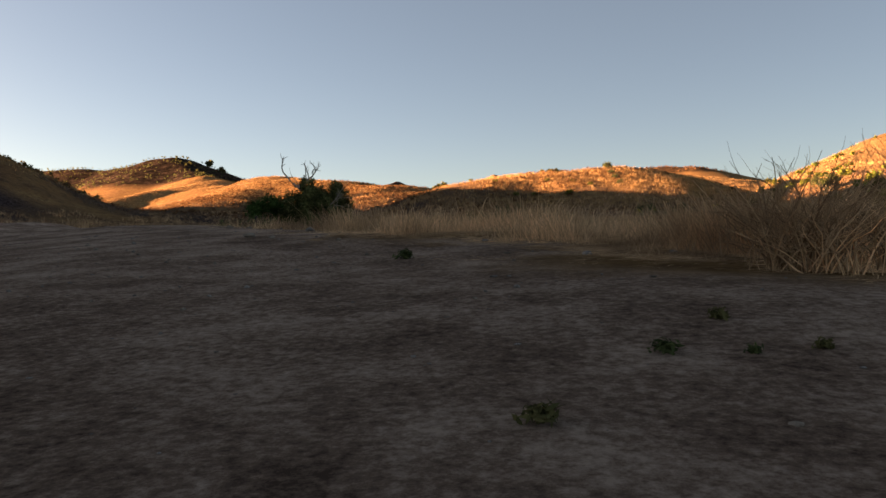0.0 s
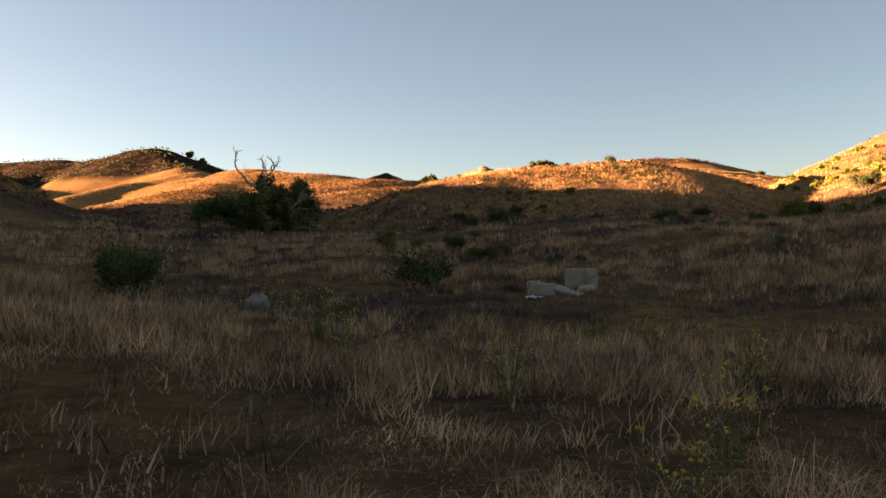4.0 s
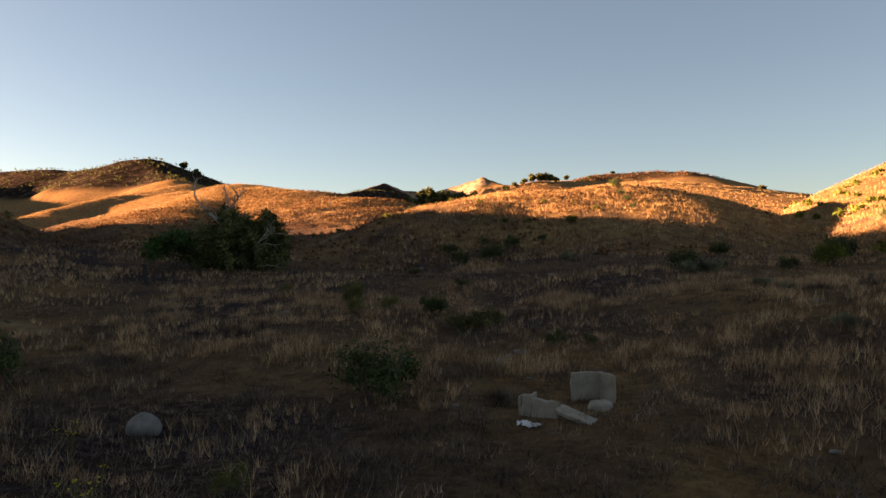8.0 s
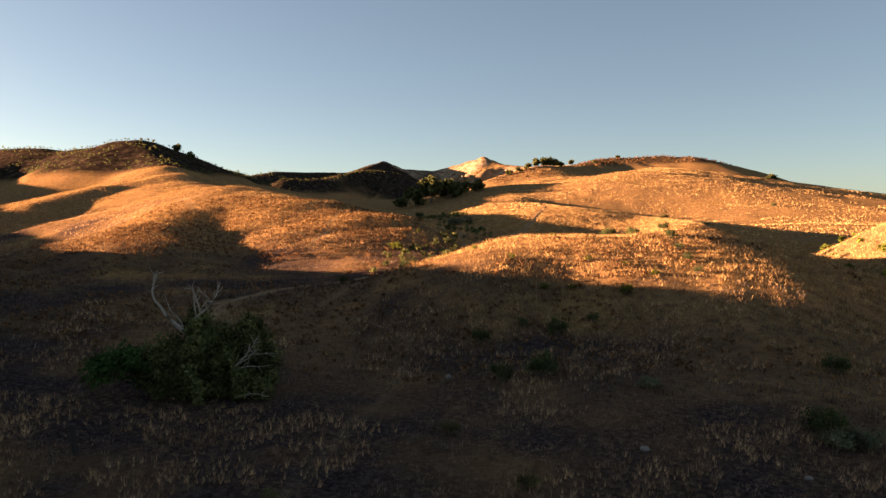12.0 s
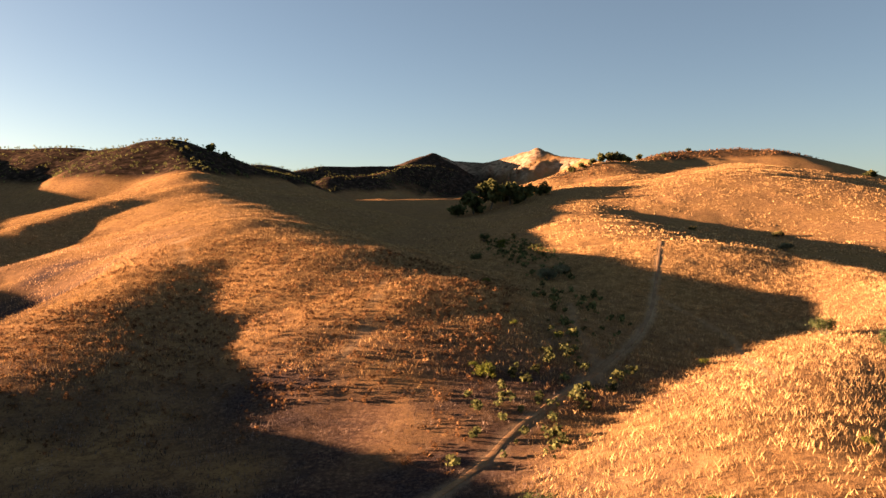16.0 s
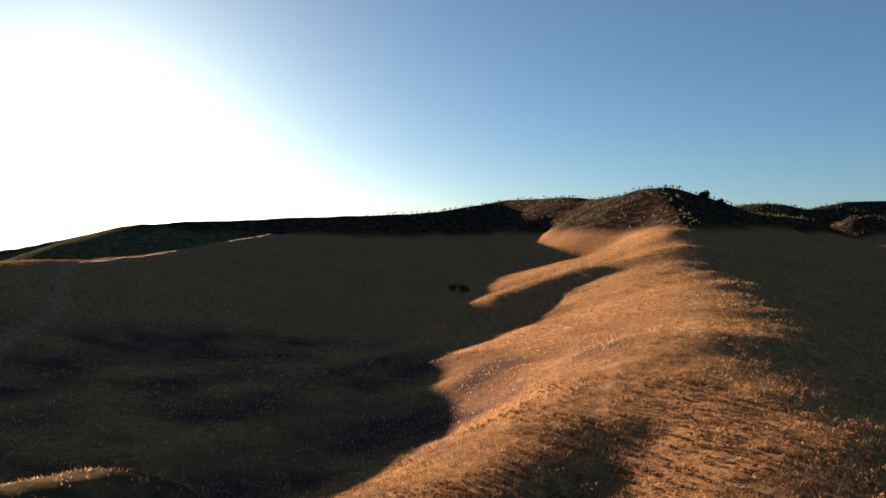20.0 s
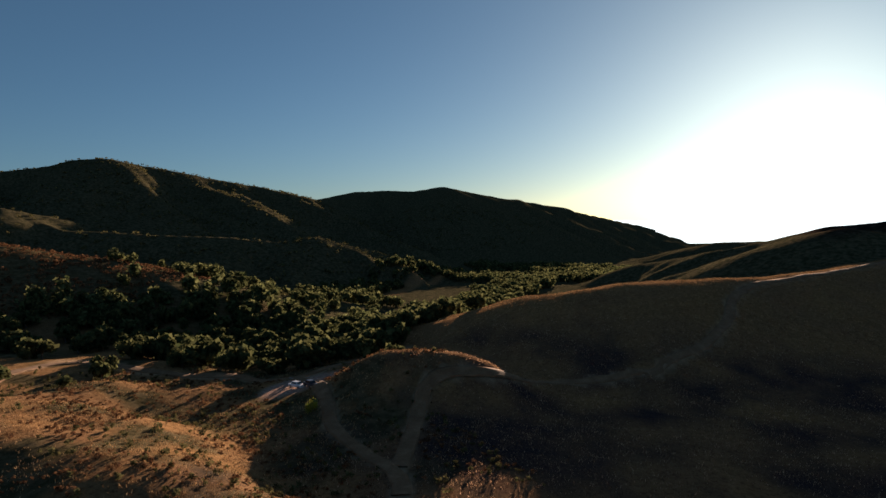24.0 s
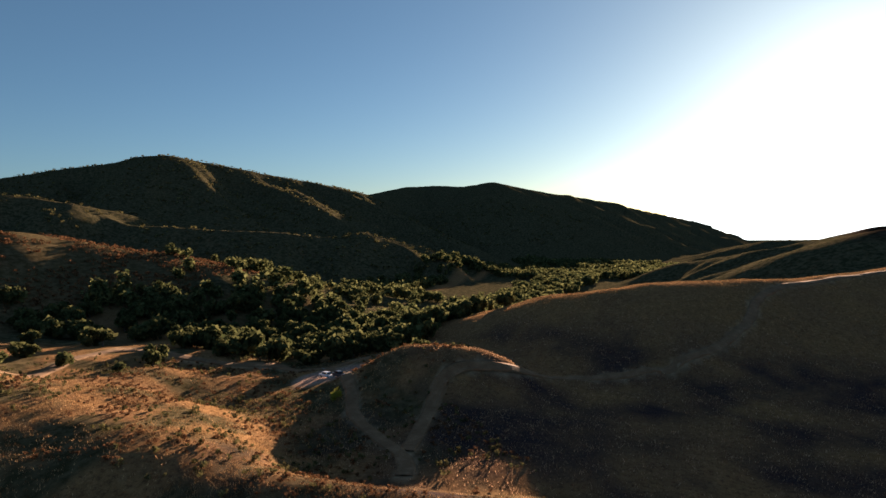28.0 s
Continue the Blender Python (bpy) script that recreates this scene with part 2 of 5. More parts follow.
def land(x, y):
    x, y = np.broadcast_arrays(np.asarray(x, float), np.asarray(y, float))
    top, bottom = 0.0, 0.0
    for line in VALLEYS:
        d, z, _ = along(line, x, y)
        w = 1 / (d * d + 16) ** 1.5
        top, bottom = top + w * z, bottom + w
    floor = top / bottom
    far = np.hypot(x + 60, y - 150)
    k = np.clip(far / 180, 0.9, 6)
    total = np.exp(np.clip((floor - floor) / k, -50, 50))
    for n, (line, slope, round_, fold, pitch) in enumerate(RIDGES):
        h = ridge(line, slope, round_, x, y, fold, pitch, 11 + 7 * n)
        total = total + np.exp(np.clip((h - floor) / k, -50, 60))
    z = floor + k * np.log(total)
    for hx, hy, up, wide in HUMPS:
        z = z + up * np.exp(-((x - hx) ** 2 + (y - hy) ** 2) / wide**2)
    z = z + 0.25 * fbm(x / 14, y / 14, 3, 3) * np.clip(far / 60, 0.35, 1.5) + 0.07 * fbm(x / 3.2, y / 3.2, 8, 2) * np.clip((y - 8) / 10, 0.2, 1)
    return z


# ---- materials ----
def material(name, rough=0.9):
    m = bpy.data.materials.new(name)
    m.use_nodes = True
    return m, m.node_tree, m.node_tree.nodes["Principled BSDF"]


def ramp(nt, source, stops):
    r = nt.nodes.new("ShaderNodeValToRGB")
    el = r.color_ramp.elements
    while len(el) < len(stops):
        el.new(0.5)
    for e, (p, c) in zip(el, stops):
        e.position, e.color = p, (*c, 1)
    nt.links.new(source, r.inputs[0])
    return r.outputs[0]


def tex(nt, scale, detail=4, rough=0.6, coords=None, kind="noise"):
    n = nt.nodes.new("ShaderNodeTexVoronoi" if kind == "voronoi" else "ShaderNodeTexNoise")
    n.inputs["Scale"].default_value = scale
    if kind == "noise":
        n.inputs["Detail"].default_value, n.inputs["Roughness"].default_value = detail, rough
    if coords:
        nt.links.new(coords, n.inputs["Vector"])
    return n.outputs["Distance" if kind == "voronoi" else "Fac"]


def mix(nt, fac, a, b, how="MIX"):
    m = nt.nodes.new("ShaderNodeMix")
    m.data_type, m.blend_type = "RGBA", how
    for sock, v in ((m.inputs[0], fac), (m.inputs[6], a), (m.inputs[7], b)):
        if isinstance(v, (int, float)):
            sock.default_value = v
        elif isinstance(v, tuple):
            sock.default_value = (*v, 1)
        else:
            nt.links.new(v, sock)
    return m.outputs[2]


def bump(nt, bsdf, height, strength, distance):
    b = nt.nodes.new("ShaderNodeBump")
    b.inputs["Strength"].default_value, b.inputs["Distance"].default_value = strength, distance
    nt.links.new(height, b.inputs["Height"])
    nt.links.new(b.outputs[0], bsdf.inputs["Normal"])


def ground_material():
    m, nt, bsdf = material("dry_grassland")
    bsdf.inputs["Roughness"].default_value = 0.95
    bsdf.inputs["Specular IOR Level"].default_value = 0.0
    co = nt.nodes.new("ShaderNodeTexCoord").outputs["Object"]
    big, mid, fine = tex(nt, 0.05, 5, 0.6, co), tex(nt, 0.45, 6, 0.65, co), tex(nt, 4.0, 6, 0.7, co)
    straw = ramp(nt, mid, [(0.3, (0.20, 0.115, 0.052)), (0.55, (0.37, 0.22, 0.1)), (0.75, (0.48, 0.32, 0.17))])
    dull = ramp(nt, big, [(0.4, (0.26, 0.15, 0.075)), (0.65, (0.38, 0.22, 0.08))])
    grass = mix(nt, 0.45, straw, dull)
    grass = mix(nt, ramp(nt, fine, [(0.35, (0, 0, 0)), (0.7, (1, 1, 1))]), mix(nt, 0.55, grass, (0.1, 0.06, 0.03)), grass)
    clump = tex(nt, 1.1, 8, 0.78, co)
    grass = mix(nt, ramp(nt, clump, [(0.38, (0.75, 0.75, 0.75)), (0.52, (0, 0, 0))]), grass, (0.085, 0.048, 0.026))
    brush = ramp(nt, tex(nt, 0.35, 5, 0.7, co), [(0.42, (0.042, 0.042, 0.021)), (0.6, (0.115, 0.096, 0.053))])
    burnt = ramp(nt, tex(nt, 0.22, 6, 0.75, co), [(0.38, (0.012, 0.01, 0.008)), (0.53, (0.034, 0.024, 0.018)), (0.68, (0.1, 0.07, 0.052))])
    cliff = ramp(nt, tex(nt, 0.12, 6, 0.7, co), [(0.36, (0.07, 0.045, 0.034)), (0.48, (0.2, 0.135, 0.09)), (0.64, (0.36, 0.27, 0.18))])
    grit = tex(nt, 26.0, 8, 0.8, co)
    dirt = ramp(nt, mix(nt, 0.55, tex(nt, 1.4, 7, 0.7, co), grit), [(0.4, (0.12, 0.08, 0.062)), (0.49, (0.29, 0.2, 0.15)), (0.585, (0.56, 0.42, 0.33))])
    att = {}
    for key in ("cover", "wear"):
        a = nt.nodes.new("ShaderNodeAttribute")
        a.attribute_name = key
        s = nt.nodes.new("ShaderNodeSeparateColor")
        nt.links.new(a.outputs["Color"], s.inputs[0])
        att[key] = s.outputs
    col = mix(nt, att["cover"][0], grass, brush)
    col = mix(nt, att["cover"][1], col, burnt)
    col = mix(nt, att["cover"][2], col, cliff)
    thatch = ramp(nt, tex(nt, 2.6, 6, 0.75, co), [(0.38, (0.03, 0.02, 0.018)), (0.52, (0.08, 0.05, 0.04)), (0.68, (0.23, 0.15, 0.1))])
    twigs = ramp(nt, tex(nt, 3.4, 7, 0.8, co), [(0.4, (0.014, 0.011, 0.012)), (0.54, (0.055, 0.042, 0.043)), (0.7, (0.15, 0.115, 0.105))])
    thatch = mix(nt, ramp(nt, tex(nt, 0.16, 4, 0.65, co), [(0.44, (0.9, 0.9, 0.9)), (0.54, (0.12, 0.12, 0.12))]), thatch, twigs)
    # thatch, its share spread wider to put shade into the ground colour
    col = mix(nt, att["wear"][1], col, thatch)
    path = ramp(nt, tex(nt, 0.9, 6, 0.7, co), [(0.3, (0.27, 0.19, 0.115)), (0.7, (0.46, 0.34, 0.21))])
    col = mix(nt, att["wear"][2], col, path)
    col = mix(nt, att["wear"][0], col, dirt)
    nt.links.new(col, bsdf.inputs["Base Color"])
    h = mix(nt, 0.22, mix(nt, 0.5, clump, tex(nt, 9.0, 8, 0.75, co)), grit)
    bump(nt, bsdf, h, 1.0, 0.3)
    return m


GROUND = ground_material()


# dirt road and foot trails: their lines and half widths
TRACKS = [
    ([(22, -28, 0), (8, -8, 0), (-0.6, 1.6, 0), (-4.2, 5.6, 0), (-6.5, 9.5, 0), (-11.3, 15.4, 0), (-22, 25, 0), (-45, 34, 0)], 3.2, 1.0),
    ([(-36, 93.8, 0), (-37, 103.5, 0), (-34.6, 109.4, 0), (-32.1, 115.8, 0), (-27.8, 123.4, 0), (-24.6, 130.8, 0), (-24.2, 133, 0), (-19.8, 143.1, 0), (-14.5, 155.9, 0), (-9.8, 173.4, 0), (-5.8, 205.2, 0), (-1.5, 238, 0)], 0.5, 0.9),
    ([(-78, 178, 0), (-88.5, 193.9, 0), (-85.1, 198.2, 0), (-85, 208, 0), (-98, 230, 0), (-106.3, 245.2, 0), (-116.3, 267.3, 0), (-142.1, 301.3, 0), (-170.2, 343.1, 0), (-183, 358, 0)], 0.5, 0.7),
    ([(-176, 44, 0), (-173.6, 49.1, 0), (-148.2, 67.4, 0), (-136, 73.3, 0), (-126.4, 83.5, 0), (-116.3, 95.2, 0), (-108.7, 98, 0)], 1.5, 1.0),
    ([(-119.4, 93.6, 0), (-132.4, 90.8, 0), (-150.4, 86.5, 0), (-158.4, 86.2, 0), (-162.9, 91.6, 0), (-166, 98.9, 0), (-185, 108.3, 0), (-190.8, 121.7, 0), (-203.5, 134.8, 0), (-220.7, 147.6, 0), (-242.6, 154.4, 0), (-257.8, 155.9, 0), (-275.3, 163, 0), (-294, 179.2, 0), (-310, 192, 0), (-334, 218, 0), (-362, 252, 0), (-390, 286, 0), (-404, 306, 0)], 1.6, 1.0),
    ([(-100, -30, 0), (-118.3, -4.8, 0), (-150, -24, 0), (-177.2, -31.2, 0), (-169.0, 3.8, 0), (-172.8, 28.2, 0), (-180.3, 45.6, 0), (-215, 60, 0)], 2.0, 1.0),
    ([(-16.5, 63.9, 0), (-16, 71.1, 0), (-15.3, 81.4, 0), (-15.9, 94.8, 0), (-21.5, 94.2, 0), (-29.2, 95.9, 0), (-36, 97, 0)], 0.2, 0.3),
    ([(-20, 47, 0), (-17.6, 50.5, 0), (-15.1, 54, 0), (-12.7, 56.1, 0), (-16.5, 63.9, 0)], 0.2, 0.3),
    ([(-3.4, 139.7, 0), (-1.1, 166.9, 0), (-7, 190, 0)], 0.35, 0.6),
    ([(-16.1, 147.1, 0), (-19.4, 166.6, 0), (-20, 180, 0)], 0.4, 0.6),
    ([(-27.6, 119.9, 0), (-25.1, 113.2, 0), (-27, 105, 0)], 0.3, 0.5),
    ([(-46, 47, 0), (-34, 50, 0), (-27, 51.6, 0), (-24.5, 50.6, 0)], 0.7, 0.5),
    ([(-44.5, 171.4, 0), (-41.7, 155.9, 0), (-41.7, 149.3, 0), (-40.6, 141, 0)], 0.35, 0.6),
]


def worn(x, y, tracks=TRACKS):
    out = np.zeros(np.shape(x))
    for line, half, strength in tracks:
        d, _, _ = along(line, x, y)
        d = d + (0.3 * half + 0.05) * noise2(x / 2.2, y / 2.2, 61)
        out = np.maximum(out, strength * np.clip((half + 0.35 - d) / 0.7, 0, 1))
    lot = np.hypot((x + 168) / 1.6, y - 50)
    return np.maximum(out, np.clip((9 - lot) / 2, 0, 1))




# ---- ground: one sheet to the horizon ----
def steps(*legs):
    """Grid lines: (from, to, spacing at from, spacing at to) legs, end to end."""
    out = [legs[0][0]]
    for a, b, s0, s1 in legs:
        x = a
        while x < b - 0.6 * s1:
            x += s0 + (s1 - s0) * (x - a) / (b - a)
            out.append(min(x, b))
    return np.array(out)


def cover(x, y, z):
    """Shares of brush, burnt scrub and bare cliff, and of worn bare soil."""
    far = np.hypot(x + 60, y - 150)
    soft = fbm(x / 60, y / 60, 41, 3)
    brush = np.clip((-y - 20 - 0.1 * x - 60 * soft + (-x - 330) * 0.3) / 60, 0, 1) * (x < -120)
    south = np.clip((-(y + 60) - 30 * soft) / 60, 0, 1)
    brush = np.maximum(brush, south * (x < -90))
    brush = np.where((x > -300) & (y > -300) & (y < -90), brush * 0.85, brush)
    meadow = (np.hypot((x + 560) / 140, (y + 35) / 38) < 1) | (np.hypot((x + 450) / 75, (y + 4) / 18) < 1)
    brush = np.where(meadow, 0, brush)
    brush = np.maximum(brush, np.clip((np.interp(-x, [270, 297, 352, 402, 520], [110, 176, 240, 306, 480]) - 14 - y) / 14, 0, 1) * np.clip((-x - 300) / 25, 0, 1) * (y > -60))
    # brush colour laid on the added hill to dim its sunlit top
    shoulder = np.clip((15 - along(RIDGES[16][0][2:], x, y)[0]) / 8, 0, 1)
    brush = np.maximum(brush, shoulder * np.clip(0.9 + 0.3 * fbm(x / 6, y / 6, 47, 3), 0.6, 1))
    lawn = np.clip((62 - along(MOUND, x, y)[0]) / 10, 0, 1) * (x < -70) * (x > -200) * (y < 115)
    brush = np.maximum(brush, 0.9 * lawn * np.clip(0.62 + 1.6 * fbm(x / 10, y / 10, 46, 4), 0, 1))
    brush = np.maximum(brush, 0.5 * np.clip((x - 26 - 6 * soft) / 8, 0, 1) * (x < 160) * (y > 60) * (y < 175) * np.clip(0.6 + 1.2 * fbm(x / 9, y / 9, 45, 3), 0, 1))
    d, h, _ = along(WEST, x, y)
    west = np.clip((z - h + 32 + 8 * soft) / 6, 0, 1) * np.clip((135 - d) / 20, 0, 1) * np.clip((z - 38 - 3 * soft) / 4, 0, 1) * np.clip((x + 700) / 40, 0, 1)
    rear = np.clip((y - 690 - 60 * soft) / 60, 0, 1) * np.clip((30 - x - 0.25 * (y - 700)) / 60, 0, 1)
    mesa = np.clip((z - 66 - 5 * soft) / 6, 0, 1) * (y > 640) * (y < 1000) * 0.8
    burnt = np.clip(west + rear + mesa, 0, 1)
    d, h, s = along(CLIFFS, x, y)
    cliff = np.clip((z - h + 38 + 14 * soft) / 8, 0, 1) * (y > 1150) * np.clip((noise2(s / 55, d / 200, 77) + 0.3) * 3, 0, 1) * np.clip((d - 2) / 6, 0, 1)
    return brush, burnt, np.clip(cliff, 0, 1)


GX = steps((-4600, -1500, 180, 16), (-1500, -420, 16, 5), (-420, -62, 5.5, 2.1), (-62, -16, 2.0, 0.65), (-16, 14, 0.5, 0.5), (14, 60, 0.6, 2.2), (60, 320, 2.2, 9), (320, 2600, 10, 130))
GY = steps((-2600, -950, 130, 15), (-950, -60, 13, 5), (-60, -3, 5, 0.5), (-3, 44, 0.5, 0.6), (44, 120, 0.6, 1.2), (120, 380, 1.3, 4.6), (380, 1450, 4.6, 12), (1450, 3800, 12, 130))
MX, MY = np.meshgrid(GX, GY)
MZ = land(MX, MY)


def grid_mesh(name, gx, gy, mx, my, mz):
    nx, ny = len(gx), len(gy)
    co = np.stack([mx, my, mz], -1).reshape(-1, 3).astype(np.float32)
    i = (np.arange(ny - 1)[:, None] * nx + np.arange(nx - 1)[None]).ravel()
    quads = np.stack([i, i + 1, i + 1 + nx, i + nx], -1).astype(np.int32)
    me = bpy.data.meshes.new(name)
    me.vertices.add(len(co))
    me.vertices.foreach_set("co", co.ravel())
    me.loops.add(quads.size)
    me.loops.foreach_set("vertex_index", quads.ravel())
    me.polygons.add(len(quads))
    me.polygons.foreach_set("loop_start", np.arange(0, quads.size, 4, dtype=np.int32))
    me.polygons.foreach_set("use_smooth", np.ones(len(quads), bool))
    me.update(calc_edges=True)
    return me


me = grid_mesh("ground", GX, GY, MX, MY, MZ)
brush_, burnt_, cliff_ = cover(MX, MY, MZ)
rgba = np.stack([brush_, burnt_, cliff_, np.ones_like(brush_)], -1).astype(np.float32)
me.color_attributes.new("cover", "FLOAT_COLOR", "POINT").data.foreach_set("color", rgba.ravel())
wear, trail = worn(MX, MY, TRACKS[:1]), 0.7 * worn(MX, MY, TRACKS[1:])
# valley thatch, carried up the low slopes as shade in the ground colour
thatch_shade_ = np.clip((12.5 - MZ) / 4, 0, 1) * np.clip((MY - 10) / 6, 0, 1) * np.clip(0.55 + (MY - 18) / 10, 0.55, 1) * np.clip((178 - MY) / 25, 0, 1) * np.clip((6 - MX) / 30 + np.clip((110 - MY) / 20, 0, 1), 0, 1) * np.clip((MX + 90) / 20, 0, 1) * np.clip(0.75 + 0.6 * fbm(MX / 9, MY / 9, 93, 3), 0, 1)
# slope under the road, darkened in colour where it lies in shade
slope_shade_ = np.clip((MX + 232) / 20, 0, 1) * np.clip((-78 - MX) / 16, 0, 1) * np.clip((MY - 68) / 12, 0, 1) * np.clip((235 - MY) / 30, 0, 1)
thatch_shade_ = np.maximum(thatch_shade_, slope_shade_ * np.clip(0.5 + 0.6 * fbm(MX / 12, MY / 12, 94, 3), 0, 1))
rgba = np.stack([wear, thatch_shade_, trail, np.ones_like(wear)], -1).astype(np.float32)
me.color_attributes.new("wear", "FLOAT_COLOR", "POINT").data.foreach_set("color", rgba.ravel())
me.materials.append(GROUND)
ground = tagged(new("ground", me), "golden dry grass hills with scrub and bare soil", "ground", kind="structure")


def smooth_line(points, rounds=3):
    """Chaikin corner cutting of a plan line."""
    p = np.array(points, float)[:, :2]
    for _ in range(rounds):
        a, b = p[:-1] * 0.75 + p[1:] * 0.25, p[:-1] * 0.25 + p[1:] * 0.75
        p = np.concatenate([p[:1], np.stack([a, b], 1).reshape(-1, 2), p[-1:]])
    return p


def track_ribbon(name, points, half, lift, mat, label, category):
    """A worn track: a strip with two ruts, a raised middle and sunk edges, lying on the ground."""
    p = smooth_line(points)
    step = np.hypot(*np.diff(p, axis=0).T)
    run = np.concatenate([[0], np.cumsum(step)])
    s = np.arange(0, run[-1], max(half * 0.7, 0.5))
    cx, cy = np.interp(s, run, p[:, 0]), np.interp(s, run, p[:, 1])
    tx, ty = np.gradient(cx), np.gradient(cy)
    size = np.hypot(tx, ty)
    nx, ny = -ty / size, tx / size
    rows = []
    for k, (off, up) in enumerate([(-1.15, -0.5), (-1.0, 0.0), (-0.6, -0.03), (-0.45, -0.03), (0, 0.06), (0.45, -0.03), (0.6, -0.03), (1.0, 0.0), (1.15, -0.5)]):
        edge = 1 + (0.16 * noise2(s / (half * 2.2), s * 0 + k, 67) if abs(off) > 0.9 else 0)
        x, y = cx + nx * off * half * edge, cy + ny * off * half * edge
        rows.append(np.stack([x, y, np.maximum(land(x, y), land(cx, cy) - 0.25 * half) + lift + up * min(half, 1)], 1))
    v = np.stack(rows, 1).reshape(-1, 3)
    i = (np.arange(len(s) - 1)[:, None] * 9 + np.arange(8)[None]).ravel()
    me = bpy.data.meshes.new(name)
    me.from_pydata(v.tolist(), [], np.stack([i, i + 1, i + 10, i + 9], 1).tolist())
    me.polygons.foreach_set("use_smooth", np.ones(len(me.polygons), bool))
    me.materials.append(mat)
    return tagged(new(name, me), label, category, kind="structure")


def track_material():
    m, nt, bsdf = material("pale_track_dirt")
    co = nt.nodes.new("ShaderNodeTexCoord").outputs["Object"]
    n = mix(nt, 0.5, tex(nt, 0.35, 6, 0.7, co), tex(nt, 5.0, 6, 0.75, co))
    nt.links.new(ramp(nt, n, [(0.35, (0.12, 0.072, 0.038)), (0.52, (0.21, 0.13, 0.07)), (0.66, (0.32, 0.215, 0.125))]), bsdf.inputs["Base Color"])
    bsdf.inputs["Roughness"].default_value = 0.95
    bsdf.inputs["Specular IOR Level"].default_value = 0.05
    bump(nt, bsdf, n, 0.7, 0.1)
    return m


TRACK = track_material()
for line, half, _ in TRACKS[3:6]:
    track_ribbon("dirt_road", line, half * 0.9, 0.28, TRACK, "pale rutted dirt road winding over the hill", "road")
for line, half, _ in TRACKS[1:2]:
    track_ribbon("foot_trail", line, half * 0.5, 0.05, TRACK, "narrow bare foot trail through dry grass", "trail")


# ---- building blocks ----
rng = np.random.RandomState(7)


def mesh_of(name, verts, faces, mat, smooth=False):
    """A mesh from arrays: faces are all triangles or all quads."""
    verts, faces = np.asarray(verts, np.float32), np.asarray(faces, np.int32)
    me = bpy.data.meshes.new(name)
    me.vertices.add(len(verts))
    me.vertices.foreach_set("co", verts.ravel())
    me.loops.add(faces.size)
    me.loops.foreach_set("vertex_index", faces.ravel())
    me.polygons.add(len(faces))
    me.polygons.foreach_set("loop_start", np.arange(0, faces.size, faces.shape[1], dtype=np.int32))
    if smooth:
        me.polygons.foreach_set("use_smooth", np.ones(len(faces), bool))
    me.update(calc_edges=True)
    me.materials.append(mat)
    return me


def child(name, me, parent, label=""):
    ob = new(name, me)
    ob.parent = parent
    if label:
        ob["label"] = label
    return ob


def part(name, bm, mat, parent, label=""):
    me = bpy.data.meshes.new(name)
    bm.to_mesh(me)
    bm.free()
    me.materials.append(mat)
    return child(name, me, parent, label)


def ground_z(x, y):
    return float(land(np.array([x]), np.array([y]))[0])


def plant(name, x, y, label, category, group="", sink=0.05, turn=0.0):
    ob = new(name)
    ob.matrix_world = pose(x, y, ground_z(x, y) - sink, 0, 0, turn)
    ob.empty_display_size = 0.1
    return tagged(ob, label, category, group)


def leaf_mat(name, dark, light, through=0.35):
    m = bpy.data.materials.new(name)
    m.use_nodes = True
    nt = m.node_tree
    nt.nodes.remove(nt.nodes["Principled BSDF"])
    geo = nt.nodes.new("ShaderNodeNewGeometry")
    col = ramp(nt, geo.outputs["Random Per Island"], [(0.0, dark), (1.0, light)])
    big = ramp(nt, tex(nt, 0.7, 3, 0.6, nt.nodes.new("ShaderNodeTexCoord").outputs["Object"]), [(0.38, (0.42, 0.41, 0.41)), (0.62, (1.35, 1.35, 1.3))])
    col = mix(nt, 1.0, col, big, "MULTIPLY")
    d, t, s = nt.nodes.new("ShaderNodeBsdfDiffuse"), nt.nodes.new("ShaderNodeBsdfTranslucent"), nt.nodes.new("ShaderNodeMixShader")
    nt.links.new(col, d.inputs[0])
    nt.links.new(col, t.inputs[0])
    s.inputs[0].default_value = through
    nt.links.new(d.outputs[0], s.inputs[1])
    nt.links.new(t.outputs[0], s.inputs[2])
    nt.links.new(s.outputs[0], nt.nodes["Material Output"].inputs[0])
    return m


def plain_mat(name, stops, scale, rough=0.9, relief=0.0, depth=0.02, metal=0.0, detail=6):
    m, nt, bsdf = material(name)
    co = nt.nodes.new("ShaderNodeTexCoord").outputs["Object"]
    n = tex(nt, scale, detail, 0.65, co)
    nt.links.new(ramp(nt, n, stops), bsdf.inputs["Base Color"])
    bsdf.inputs["Roughness"].default_value, bsdf.inputs["Metallic"].default_value = rough, metal
    if relief:
        bump(nt, bsdf, tex(nt, scale * 4, 6, 0.7, co), relief, depth)
    return m


